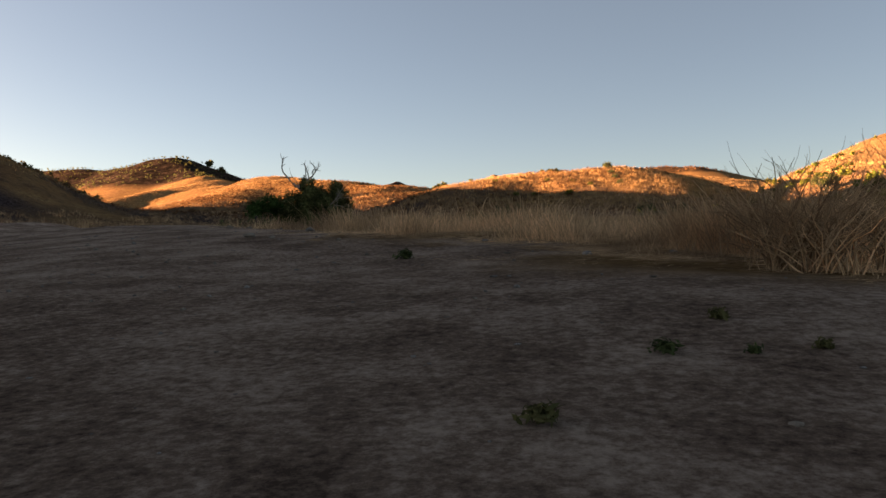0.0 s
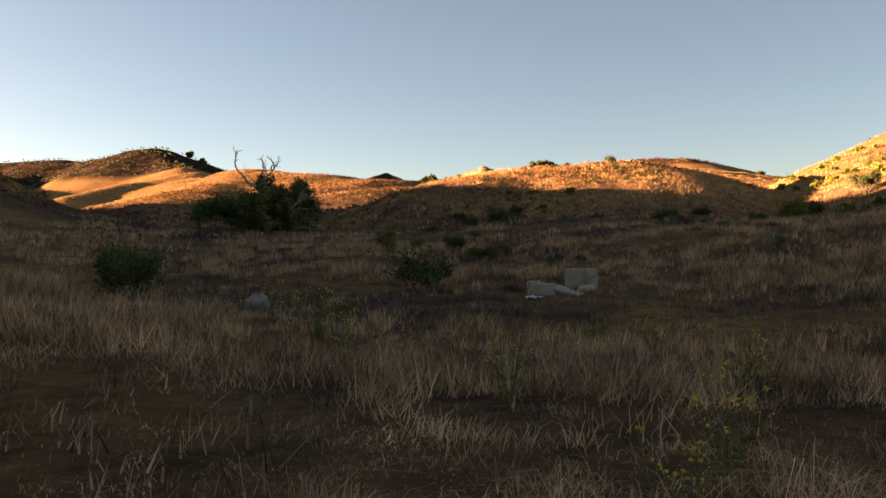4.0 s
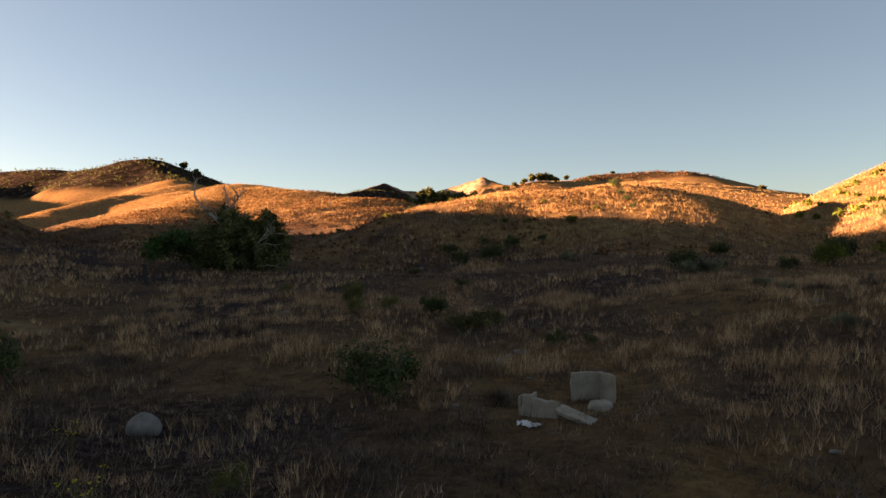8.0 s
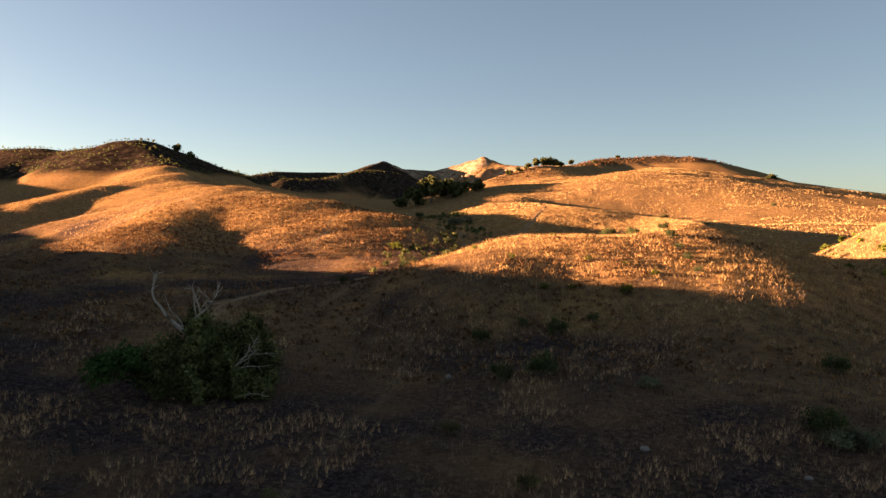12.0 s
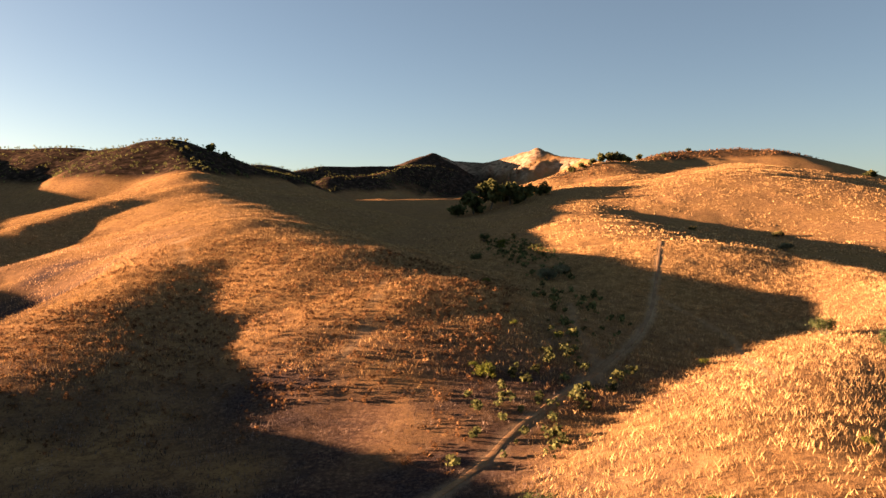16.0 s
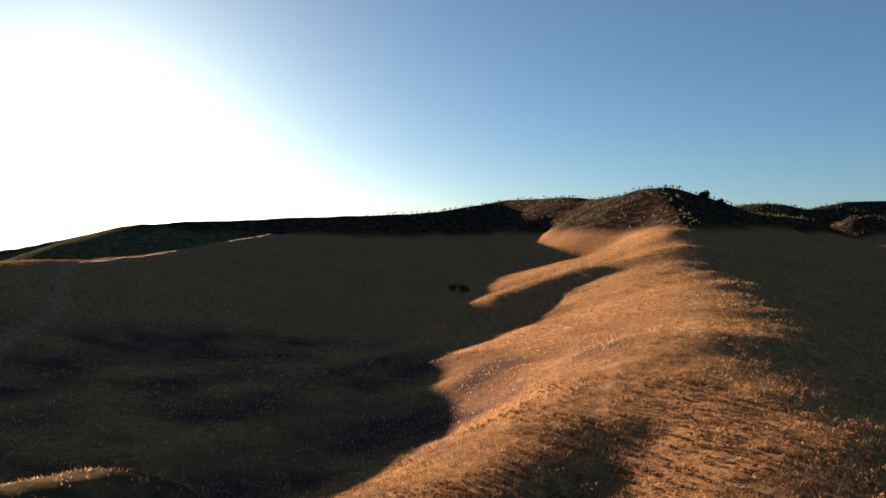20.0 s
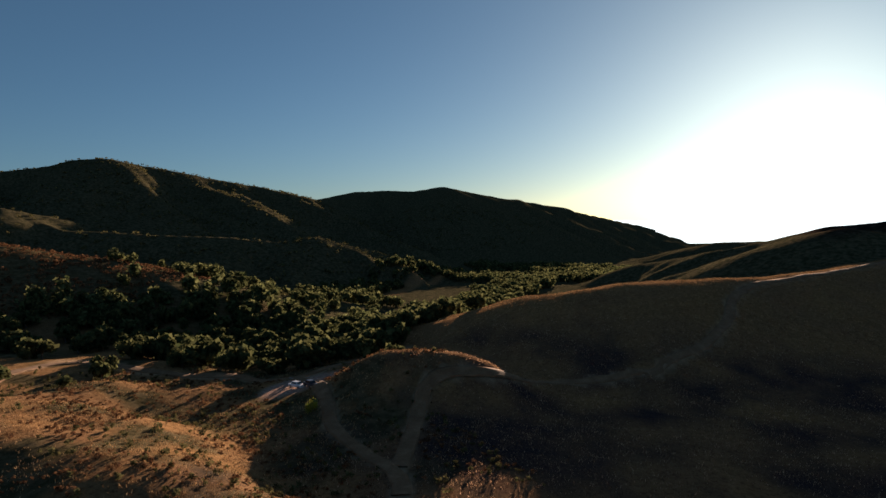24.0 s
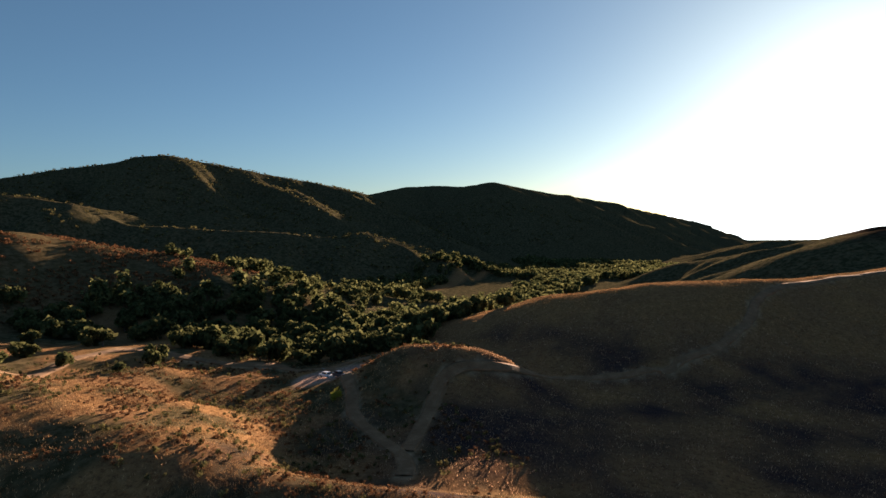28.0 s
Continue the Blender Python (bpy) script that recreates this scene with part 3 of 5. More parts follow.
STRAW = leaf_mat("straw_grass", (0.34, 0.2, 0.115), (0.95, 0.64, 0.39), 0.35)
FADED = leaf_mat("faded_grass", (0.12, 0.068, 0.04), (0.7, 0.45, 0.265), 0.28)
THATCH = leaf_mat("grey_thatch", (0.04, 0.026, 0.022), (0.42, 0.28, 0.19), 0.2)
TWIG = leaf_mat("grey_twigs", (0.03, 0.022, 0.022), (0.2, 0.15, 0.125), 0.15)
HILL_STRAW = leaf_mat("hill_grass", (0.2, 0.112, 0.05), (0.56, 0.37, 0.18), 0.12)
LEAF = {
    "green": leaf_mat("shrub_leaf", (0.045, 0.065, 0.028), (0.13, 0.155, 0.065), 0.35),
    "olive": leaf_mat("olive_leaf", (0.08, 0.08, 0.035), (0.17, 0.15, 0.065), 0.25),
    "sage": leaf_mat("sage_leaf", (0.12, 0.13, 0.08), (0.24, 0.24, 0.15), 0.25),
    "bright": leaf_mat("bright_leaf", (0.06, 0.09, 0.018), (0.2, 0.21, 0.05), 0.35),
    "weed": leaf_mat("weed_leaf", (0.1, 0.11, 0.035), (0.2, 0.19, 0.07), 0.35),
    "oak": leaf_mat("oak_leaf", (0.045, 0.058, 0.024), (0.16, 0.165, 0.068), 0.35),
    "rust": leaf_mat("rusty_brush", (0.1, 0.055, 0.03), (0.24, 0.13, 0.065), 0.2),
    "yellow": leaf_mat("yellow_leaf", (0.25, 0.3, 0.03), (0.5, 0.5, 0.08), 0.4),
    "willow": leaf_mat("willow_leaf", (0.025, 0.055, 0.018), (0.06, 0.11, 0.035), 0.3),
}
FLOWER = leaf_mat("yellow_petals", (0.6, 0.45, 0.04), (0.8, 0.65, 0.1), 0.3)
STALK = leaf_mat("green_stalk", (0.1, 0.13, 0.05), (0.2, 0.22, 0.09), 0.2)
BARK = plain_mat("bark", [(0.3, (0.06, 0.045, 0.035)), (0.7, (0.16, 0.13, 0.1))], 6, 0.95, 0.8, 0.03)
DEAD = plain_mat("dead_wood", [(0.3, (0.2, 0.16, 0.125)), (0.7, (0.42, 0.36, 0.29))], 5, 0.9, 0.6, 0.02)
CONCRETE = plain_mat("old_concrete", [(0.25, (0.17, 0.135, 0.1)), (0.5, (0.28, 0.23, 0.17)), (0.75, (0.36, 0.31, 0.25))], 2.2, 0.95, 0.9, 0.03)
ROCK = plain_mat("pale_rock", [(0.3, (0.11, 0.093, 0.082)), (0.7, (0.22, 0.19, 0.165))], 3.0, 0.95, 0.8, 0.04)
SOIL = plain_mat("soil_clod", [(0.3, (0.11, 0.085, 0.065)), (0.7, (0.22, 0.175, 0.135))], 9, 0.95, 0.8, 0.01)
TIMBER = plain_mat("charred_timber", [(0.3, (0.01, 0.008, 0.007)), (0.7, (0.035, 0.027, 0.022))], 5, 0.9, 0.8, 0.02)


def leaves(centres, radii, counts, size, r=rng, shell=0.55, lift=0.3, aspect=0.45):
    """Rhombic leaves strewn through ellipsoids, thicker towards their skins, facing mostly out and up."""
    pts, nor = [], []
    for c, rad, n in zip(centres, radii, counts):
        v = r.normal(size=(n, 3))
        v /= np.linalg.norm(v, axis=1)[:, None]
        k = (shell + (1 - shell) * r.rand(n)) ** 0.8 * (0.85 + 0.55 * noise2(v[:, 0] * 2.3 + c[0], v[:, 1] * 2.3 + v[:, 2] * 1.7 + c[1], 5))
        pts.append(np.array(c) + v * k[:, None] * np.array(rad))
        nor.append(v)
    p, n = np.concatenate(pts), np.concatenate(nor)
    n = n + r.normal(size=n.shape) * 0.8 + [0, 0, lift]
    n /= np.linalg.norm(n, axis=1)[:, None] + 1e-9
    a = np.cross(n, r.normal(size=n.shape))
    a /= np.linalg.norm(a, axis=1)[:, None] + 1e-9
    b = np.cross(n, a)
    s = (size * (0.6 + 0.8 * r.rand(len(p))))[:, None]
    verts = np.stack([p - a * s, p + b * s * aspect + n * s * 0.1, p + a * s, p - b * s * aspect + n * s * 0.1], 1).reshape(-1, 3)
    faces = np.arange(len(p) * 4).reshape(-1, 4)
    return verts, faces


def tube(points, radii, sides=6):
    """A tapered limb along points, closed at its ends."""
    points, verts, faces = [Vector(p) for p in points], [], []
    for k, (p, rad) in enumerate(zip(points, radii)):
        axis = (points[min(k + 1, len(points) - 1)] - points[max(k - 1, 0)]).normalized()
        u = axis.orthogonal().normalized()
        w = axis.cross(u)
        verts += [p + float(rad) * (math.cos(2 * math.pi * j / sides) * u + math.sin(2 * math.pi * j / sides) * w) for j in range(sides)]
        if k:
            faces += [((k - 1) * sides + j, (k - 1) * sides + (j + 1) % sides, k * sides + (j + 1) % sides, k * sides + j) for j in range(sides)]
    return [tuple(v) for v in verts], faces


def limbs(specs, mat, name="trunk", sides=6):
    verts, faces = [], []
    for points, radii in specs:
        v, f = tube(points, radii, sides)
        faces += [tuple(i + len(verts) for i in q) for q in f]
        verts += v
    return mesh_of(name, verts, faces, mat, True)


def crooked(start, way, length, r, bend=0.25, n=5):
    """A wandering limb: points from start along way."""
    out, p, d = [tuple(start)], np.array(start, float), np.array(way, float)
    d /= np.linalg.norm(d)
    for _ in range(n):
        d = d + r.normal(size=3) * bend
        d /= np.linalg.norm(d)
        p = p + d * length / n
        out.append(tuple(p))
    return out


def lump(name, size, mat, seed, squash=0.75, rough=0.22, levels=3):
    """A stone: a sphere pushed about by noise, flattened below."""
    bm = bmesh.new()
    bmesh.ops.create_icosphere(bm, subdivisions=levels, radius=0.5)
    for v in bm.verts:
        n = noise.noise(v.co * 2.2 + Vector((seed * 7.1, seed * 3.3, 0))) + 0.4 * noise.noise(v.co * 6 + Vector((seed, 0, seed)))
        v.co *= 1 + rough * n
        v.co.z *= squash
        v.co *= size
    for f in bm.faces:
        f.smooth = levels > 2
    me = bpy.data.meshes.new(name)
    bm.to_mesh(me)
    bm.free()
    me.materials.append(mat)
    return me


# ---- grass ----
def blades(x, y, count, height, width, lean, r, droop=0.0, apart=0.0):
    """Tufts of narrow blades at the given places: each blade one triangle, or a bent pair where droop is set."""
    z = land(x, y) - 0.02
    n = len(x)
    base = np.repeat(np.stack([x, y, z], 1), count, 0)
    if apart:
        base[:, :2] += r.normal(size=(n * count, 2)) * apart
        base[:, 2] = land(base[:, 0], base[:, 1]) - 0.03
    h = np.repeat(height, count) * (0.55 + 0.6 * r.rand(n * count))
    ang = r.rand(n * count) * 2 * np.pi
    out = np.stack([np.cos(ang), np.sin(ang), 0 * ang], 1)
    side = np.stack([-np.sin(ang + r.rand(n * count)), np.cos(ang + r.rand(n * count)), 0 * ang], 1) * (width * (0.6 + 0.8 * r.rand(n * count)))[:, None]
    spread = lean * (0.2 + r.rand(n * count)) * h
    foot = base + out * (0.12 * h * r.rand(n * count))[:, None] * 0.8
    tip = foot + out * spread[:, None] + np.stack([0 * h, 0 * h, h], 1)
    if not droop:
        return np.stack([foot - side, foot + side, tip], 1).reshape(-1, 3), np.arange(n * count * 3).reshape(-1, 3)
    mid = foot + out * (spread * 0.35)[:, None] + np.stack([0 * h, 0 * h, h * 0.62], 1)
    tip = tip + np.stack([0 * h, 0 * h, -droop * h], 1)
    verts = np.stack([foot - side, foot + side, mid + side * 0.7, mid - side * 0.7, tip], 1).reshape(-1, 3)
    k = np.arange(n * count)[:, None] * 5
    faces = np.concatenate([k + [0, 1, 2], k + [0, 2, 3], k + [3, 2, 4]], 1).reshape(-1, 3)
    return verts, faces


def strew(n, x0, x1, y0, y1, r):
    return x0 + (x1 - x0) * r.rand(n), y0 + (y1 - y0) * r.rand(n)


def grass(name, x, y, count, height, width, lean, mat, label, r, droop=0.0, apart=0.0):
    v, f = blades(x, y, count, height, width, lean, r, droop, apart)
    return tagged(new(name, mesh_of(name, v, f, mat)), label, "grass", kind="stuff")


def patchy(x, y):
    return fbm(x / 5.5, y / 5.5, 91, 3)


r1 = np.random.RandomState(11)
x, y = strew(32000, -22, 26, -3, 31, r1)
x2, y2 = strew(20000, -7, 6, 5.5, 17.5, r1)
x, y = np.append(x, x2), np.append(y, y2)
keep = (worn(x, y) < 0.25 + 0.1 * r1.rand(len(x))) & (patchy(x, y) > -0.5 + 0.35 * r1.randn(len(x)))
clumpy = fbm(x / 0.55, y / 0.55, 99, 3)
keep &= (clumpy > -0.12 + 0.3 * r1.randn(len(x))) & (worn(x + 0.35, y - 0.3) < 0.6)
keep &= (x < -3.2) | (y > 10.5) | (y > np.interp(x, [-3.2, -0.4, 0.5, 0.9, 2.0, 6.0], [8.6, 6.9, 6.2, 5.4, 3.6, 1.5]))
x, y = x[keep], y[keep]
tall = np.clip(0.26 + 0.2 * patchy(x, y) + 0.34 * fbm(x / 0.9, y / 0.9, 96, 2) - 0.1 * np.clip((y - 15) / 8, 0, 1) + 0.35 * np.clip((x - 2) / 3, 0, 1) * (y < 9), 0.1, 0.8)
near = (np.abs(x + 0.5) < 6.5) & (y > 5) & (y < 17.5)
clump_a, clump_q = r1.rand(900) * 6.28, r1.rand(900) ** 0.6
x, y = np.append(x, 2.15 + 1.05 * clump_q * np.cos(clump_a)), np.append(y, 6.5 + 0.8 * clump_q * np.sin(clump_a))
tall, near = np.append(tall, 0.95 - 0.4 * clump_q), np.append(near, np.ones(900, bool))
x3, y3 = strew(5200, -3.2, 6, 2.4, 10.5, r1)
edge = y3 - np.interp(x3, [-3.2, -0.4, 0.5, 0.9, 2.0, 6.0], [8.6, 6.9, 6.2, 5.4, 3.6, 1.5])
keep = (edge > 0.1 + 0.3 * r1.randn(len(x3))) & (fbm(x3 / 0.5, y3 / 0.5, 103, 3) > -0.1 + 0.15 * r1.randn(len(x3)))
x3, y3, edge = x3[keep], y3[keep], edge[keep]
x, y = np.append(x, x3), np.append(y, y3)
tall, near = np.append(tall, np.clip(0.08 + 0.11 * edge + 0.2 * fbm(x3 / 0.8, y3 / 0.8, 104, 2), 0.06, 0.5)), np.append(near, np.ones(len(x3), bool))
grass("tall_grass", x[near], y[near], 9, tall[near] * (0.7 + 0.5 * r1.rand(near.sum())), 0.0021, 1.7, STRAW, "tall straw-coloured dry grass beside the dirt road", r1, 0.42, 0.11)
grass("roadside_grass", x[~near], y[~near], 8, tall[~near] * (0.6 + 0.6 * r1.rand((~near).sum())), 0.005, 1.4, FADED, "dry grass on the banks along the dirt road", r1, 0.0, 0.08)
x, y = strew(27000, -40, 34, 15, 76, r1)
keep = (worn(x, y) < 0.3) & (patchy(x + 60, y) < 0.25 + 0.4 * r1.randn(len(x)))
x, y = x[keep], y[keep]
grass("low_grass", x, y, 7, 0.14 + 0.2 * r1.rand(len(x)), 0.011, 1.0, THATCH, "low grey-brown dry thatch on the valley floor", r1, 0.0, 0.12)
x, y = strew(30000, -24, 22, 20, 62, r1)
keep = (worn(x, y) < 0.3) & (fbm(x / 1.6, y / 1.6, 97, 3) > -0.15 + 0.2 * r1.randn(len(x)))
x, y = x[keep], y[keep]
size = (0.2 + 0.22 * r1.rand(len(x))) * (1 + 0.9 * fbm(x / 2.5, y / 2.5, 98, 2))
bare = fbm(x / 6, y / 6, 101, 3) + 0.12 * r1.randn(len(x)) < 0.05
grass("tussocks", x[~bare], y[~bare], 10, 1.25 * size[~bare], 0.009, 0.8, FADED, "dense soft tan tussocks on the valley floor", r1, 0.0, 0.12)
grass("dead_brush", x[bare], y[bare], 9, 0.85 * size[bare], 0.009, 1.3, TWIG, "low grey-purple dead twiggy brush on the valley floor", r1, 0.0, 0.12)
x, y = strew(40000, -50, 44, 22, 100, r1)
keep = (worn(x, y) < 0.3) & (patchy(x, y) > 0.12 + 0.12 * r1.randn(len(x)))
x, y = x[keep], y[keep]
grass("meadow_grass", x, y, 9, 0.3 + 0.3 * r1.rand(len(x)), 0.010, 0.6, FADED, "patches of golden dry grass among the thatch", r1)
x, y = strew(80000, -95, 64, 76, 235, r1)
keep = (worn(x, y) < 0.3) & (patchy(x / 1.6, y / 1.6) > -0.45 + 0.4 * r1.randn(len(x)))
x, y = x[keep], y[keep]
# low thatchy ground: its shade is put into a darker grass colour
low = (y < 178) & (land(x, y) < 11 + 1.5 * r1.randn(len(x))) & (x < -20 + 86 * (y < 105))
grass("shade_slope_grass", x[low], y[low], 5, 0.2 + 0.3 * r1.rand(low.sum()), 0.026, 0.7, TWIG, "brown thatch and dry grass below the ridge, darkened for shade", r1, 0.0, 0.3)
x, y = x[~low], y[~low]
x2, y2 = strew(40000, -88, 45, 96, 240, r1)
keep = (worn(x2, y2) < 0.3) & (along(TRACKS[1][0], x2, y2)[0] > 0.9) & ((land(x2, y2) > 9) | (x2 > -22)) & (patchy(x2 / 1.3, y2 / 1.3) > -0.5 + 0.4 * r1.randn(len(x2)))
x, y = np.append(x, x2[keep]), np.append(y, y2[keep])
grass("hill_grass", x, y, 5, 0.24 + 0.3 * r1.rand(len(x)), 0.026, 0.7, HILL_STRAW, "golden dry grass on the knoll and slopes", r1, 0.0, 0.3)
x, y = strew(68000, -330, -60, 10, 380, r1)
keep = (worn(x, y) < 0.3) & (patchy(x / 3, y / 3) > -0.4 + 0.4 * r1.randn(len(x))) & ((x < -95) | (y > 235) | (y < 76))
x, y = x[keep], y[keep]
# shade on the slope below the road is put into a duller grass
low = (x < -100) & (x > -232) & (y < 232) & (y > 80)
grass("shaded_grass", x[low], y[low], 5, 0.25 + 0.25 * r1.rand(low.sum()), 0.06, 0.8, FADED, "brown grass dulled for shade on the slope below the road", r1, 0.0, 0.7)
x, y = x[~low], y[~low]
grass("ridge_grass", x, y, 5, 0.25 + 0.25 * r1.rand(len(x)), 0.075, 0.8, HILL_STRAW, "golden dry grass on the long ridge", r1, 0.0, 0.7)
x, y = strew(38000, -75, 270, 235, 760, r1)
keep = patchy(x / 5, y / 5) > -0.3 + 0.4 * r1.randn(len(x))
x, y = x[keep], y[keep]
grass("far_grass", x, y, 4, 0.3 + 0.25 * r1.rand(len(x)), 0.2, 0.8, HILL_STRAW, "golden dry grass on the sunlit far hill", r1, 0.0, 1.2)

# dry straws lying on the bare soil at the road's edge
x, y = strew(60000, -8, 9, 0, 15, r1)
d, _, _ = along(TRACKS[0][0], x, y)
right = (x + 0.75 * y) > 1.2
keep = right & (r1.rand(len(x)) < 0.5 + 0.9 * fbm(x / 0.6, y / 0.6, 102, 2)) & (d > 1.5 + 0.9 * r1.rand(len(x))) & (r1.rand(len(x)) < np.clip((d - 1.4) / 2.2, 0.06, 1)) & (np.hypot(x, y) > 0.9) & (np.hypot(x - 0.3, y - 3.2) > 1.0)
x, y = x[keep], y[keep]
x3, y3 = strew(75000, -2.5, 4, 2.6, 8.5, r1)
edge = y3 - np.interp(x3, [-3.2, -0.4, 0.5, 0.9, 2.0, 6.0], [8.6, 6.9, 6.2, 5.4, 3.6, 1.5])
keep = (edge > -1.1) & (edge < 1.8) & (fbm(x3 / 0.5, y3 / 0.5, 105, 3) > -0.06 - 0.28 * np.minimum(edge, 0.5) + 0.15 * r1.randn(len(x3)))
x, y = np.append(x, x3[keep]), np.append(y, y3[keep])
ang, size = r1.rand(len(x)) * np.pi, 0.02 + 0.07 * r1.rand(len(x)) ** 2
way2 = np.stack([np.cos(ang), np.sin(ang)], 1) * size[:, None]
perp = np.stack([-np.sin(ang), np.cos(ang)], 1) * 0.0016
i, j = np.searchsorted(GX, x) - 1, np.searchsorted(GY, y) - 1
u, v = (x - GX[i]) / (GX[i + 1] - GX[i]), (y - GY[j]) / (GY[j + 1] - GY[j])
z0 = (MZ[j, i] * (1 - u) + MZ[j, i + 1] * u) * (1 - v) + (MZ[j + 1, i] * (1 - u) + MZ[j + 1, i + 1] * u) * v + 0.006 + 0.03 * r1.rand(len(x)) ** 4
ends = [np.stack([x + sx * way2[:, 0] + sp * perp[:, 0], y + sx * way2[:, 1] + sp * perp[:, 1], z0 + (0.0008 if sp > 0 else 0)], 1) for sx, sp in ((-1, -1), (1, -1), (1, 1), (-1, 1))]
tagged(new("straw_litter", mesh_of("straw_litter", np.stack(ends, 1).reshape(-1, 3), np.arange(len(x) * 4).reshape(-1, 4), STRAW)), "loose dry straws lying on the bare road edge", "straw", kind="stuff")


def gravel(name, x, y, size, mat, label, r):
    bm = bmesh.new()
    bmesh.ops.create_icosphere(bm, subdivisions=1, radius=1)
    unit = np.array([v.co[:] for v in bm.verts])
    tri = np.array([[v.index for v in f.verts] for f in bm.faces])
    bm.free()
    z = land(x, y)
    jit = 1 + 0.35 * r.randn(len(x), len(unit), 1)
    v = unit[None] * jit * size[:, None, None] * (0.6 + 0.8 * r.rand(len(x), 1, 3)) * [1, 1, 0.6]
    v = v + np.stack([x, y, z + size * 0.15], 1)[:, None]
    f = tri[None] + (np.arange(len(x)) * len(unit))[:, None, None]
    return tagged(new(name, mesh_of(name, v.reshape(-1, 3), f.reshape(-1, 3), mat)), label, "gravel", kind="stuff")


x, y = strew(7000, -14, 8, -1, 20, r1)
keep = (worn(x, y) > 0.4) & (np.hypot(x, y) > 0.7)
x, y = x[keep], y[keep]
gravel("road_gravel", x, y, (0.003 + 0.016 * r1.rand(len(x)) ** 5) * np.clip(np.hypot(x, y) / 3.5, 0.35, 1), ROCK, "small pale pebbles scattered on the dirt road", r1)
x, y = strew(500, -10, 6, 0, 16, r1)
keep = worn(x, y) > 0.3
x, y = x[keep], y[keep]
gravel("soil_crumbs", x, y, (0.006 + 0.025 * r1.rand(len(x)) ** 3) * np.clip(np.hypot(x, y) / 4, 0.25, 1), SOIL, "dark crumbs of dry soil on the dirt road", r1)

# ---- the arching dry bush at the road's edge ----
def dry_bush(x, y, width, height, stems, seed):
    """Many thin dead stems from one root, arching outwards, each with a few side twigs."""
    r = np.random.RandomState(seed)
    root = plant("dry_bush", x, y, "arching leafless straw-coloured dry bush at the road edge", "bush", sink=0.02)
    thick, thin = [], []
    for k in range(stems):
        a, q = r.rand() * 6.283, 0.35 + 0.65 * r.rand()
        reach = 0.5 * width * q
        tip = height * (1.15 - 0.75 * q * q) * (0.75 + 0.45 * r.rand())
        foot = np.array((0.22 * width * r.randn() * 0.5, 0.22 * width * r.randn() * 0.5, 0.0))
        pts = [tuple(foot + np.array((math.cos(a) * reach * u ** 1.3, math.sin(a) * reach * u ** 1.3, tip * (1.5 * u - 0.5 * u * u))) + r.normal(size=3) * 0.012) for u in np.linspace(0, 1, 6)]
        thick.append((pts, np.linspace(0.0042, 0.0012, 6) * (0.7 + 0.8 * r.rand())))
        for _ in range(3):
            j = r.randint(2, 5)
            thin.append((crooked(pts[j], (math.cos(a) + r.randn() * 0.7, math.sin(a) + r.randn() * 0.7, 0.6 + r.rand()), 0.1 + 0.16 * r.rand(), r, 0.3, 3), np.linspace(0.0018, 0.0007, 4)))
    tagged(child("stems", limbs(thick, STRAW, "stems", 4), root), kind="stuff")
    tagged(child("twigs", limbs(thin, STRAW, "twigs", 3), root), kind="stuff")
    return root


dry_bush(1.5, 4.25, 1.25, 0.6, 150, 81)
dry_bush(2.3, 4.6, 1.3, 0.75, 130, 82)
dry_bush(2.0, 5.4, 1.1, 0.55, 90, 83)


# ---- shrubs ----
def shrub(kind, width, seed, dense=1.0):
    """A bush at the origin: leaning stems and several lobes of leaves."""
    r = np.random.RandomState(seed)
    root = new("bush")
    tall_ = width * {"green": 0.72, "sage": 0.5, "bright": 0.6, "olive": 0.55, "weed": 0.9, "yellow": 0.9}.get(kind, 0.65)
    stems = []
    for _ in range(7):
        a = r.rand() * 2 * math.pi
        stems.append((crooked((0.05 * math.cos(a), 0.05 * math.sin(a), 0), (math.cos(a) * 0.6, math.sin(a) * 0.6, 1), tall_ * 0.8, r, 0.15, 4), np.linspace(0.018, 0.004, 5) * width))
    child("stem", limbs(stems, BARK, "stem", 5), root)
    lobes = [(0.0, 0.0, tall_ * 0.5)] + [(math.cos(a) * width * 0.27 * (0.6 + 0.6 * r.rand()), math.sin(a) * width * 0.27 * (0.6 + 0.6 * r.rand()), tall_ * (0.32 + 0.36 * r.rand())) for a in np.arange(8) * 0.785 + r.rand()]
    radii = [(width * 0.3, width * 0.3, tall_ * 0.5)] + [(width * (0.16 + 0.1 * r.rand()), width * (0.16 + 0.1 * r.rand()), tall_ * (0.24 + 0.12 * r.rand())) for _ in range(8)]
    counts = [int(c * dense) for c in [360] + [200] * 8]
    v, f = leaves(lobes, radii, counts, 0.026 * width + 0.006, r, 0.2, 0.1, 0.32)
    v[:, 2] = np.maximum(v[:, 2], 0.03)
    child("foliage", mesh_of("foliage", v, f, LEAF[kind]), root)
    return root


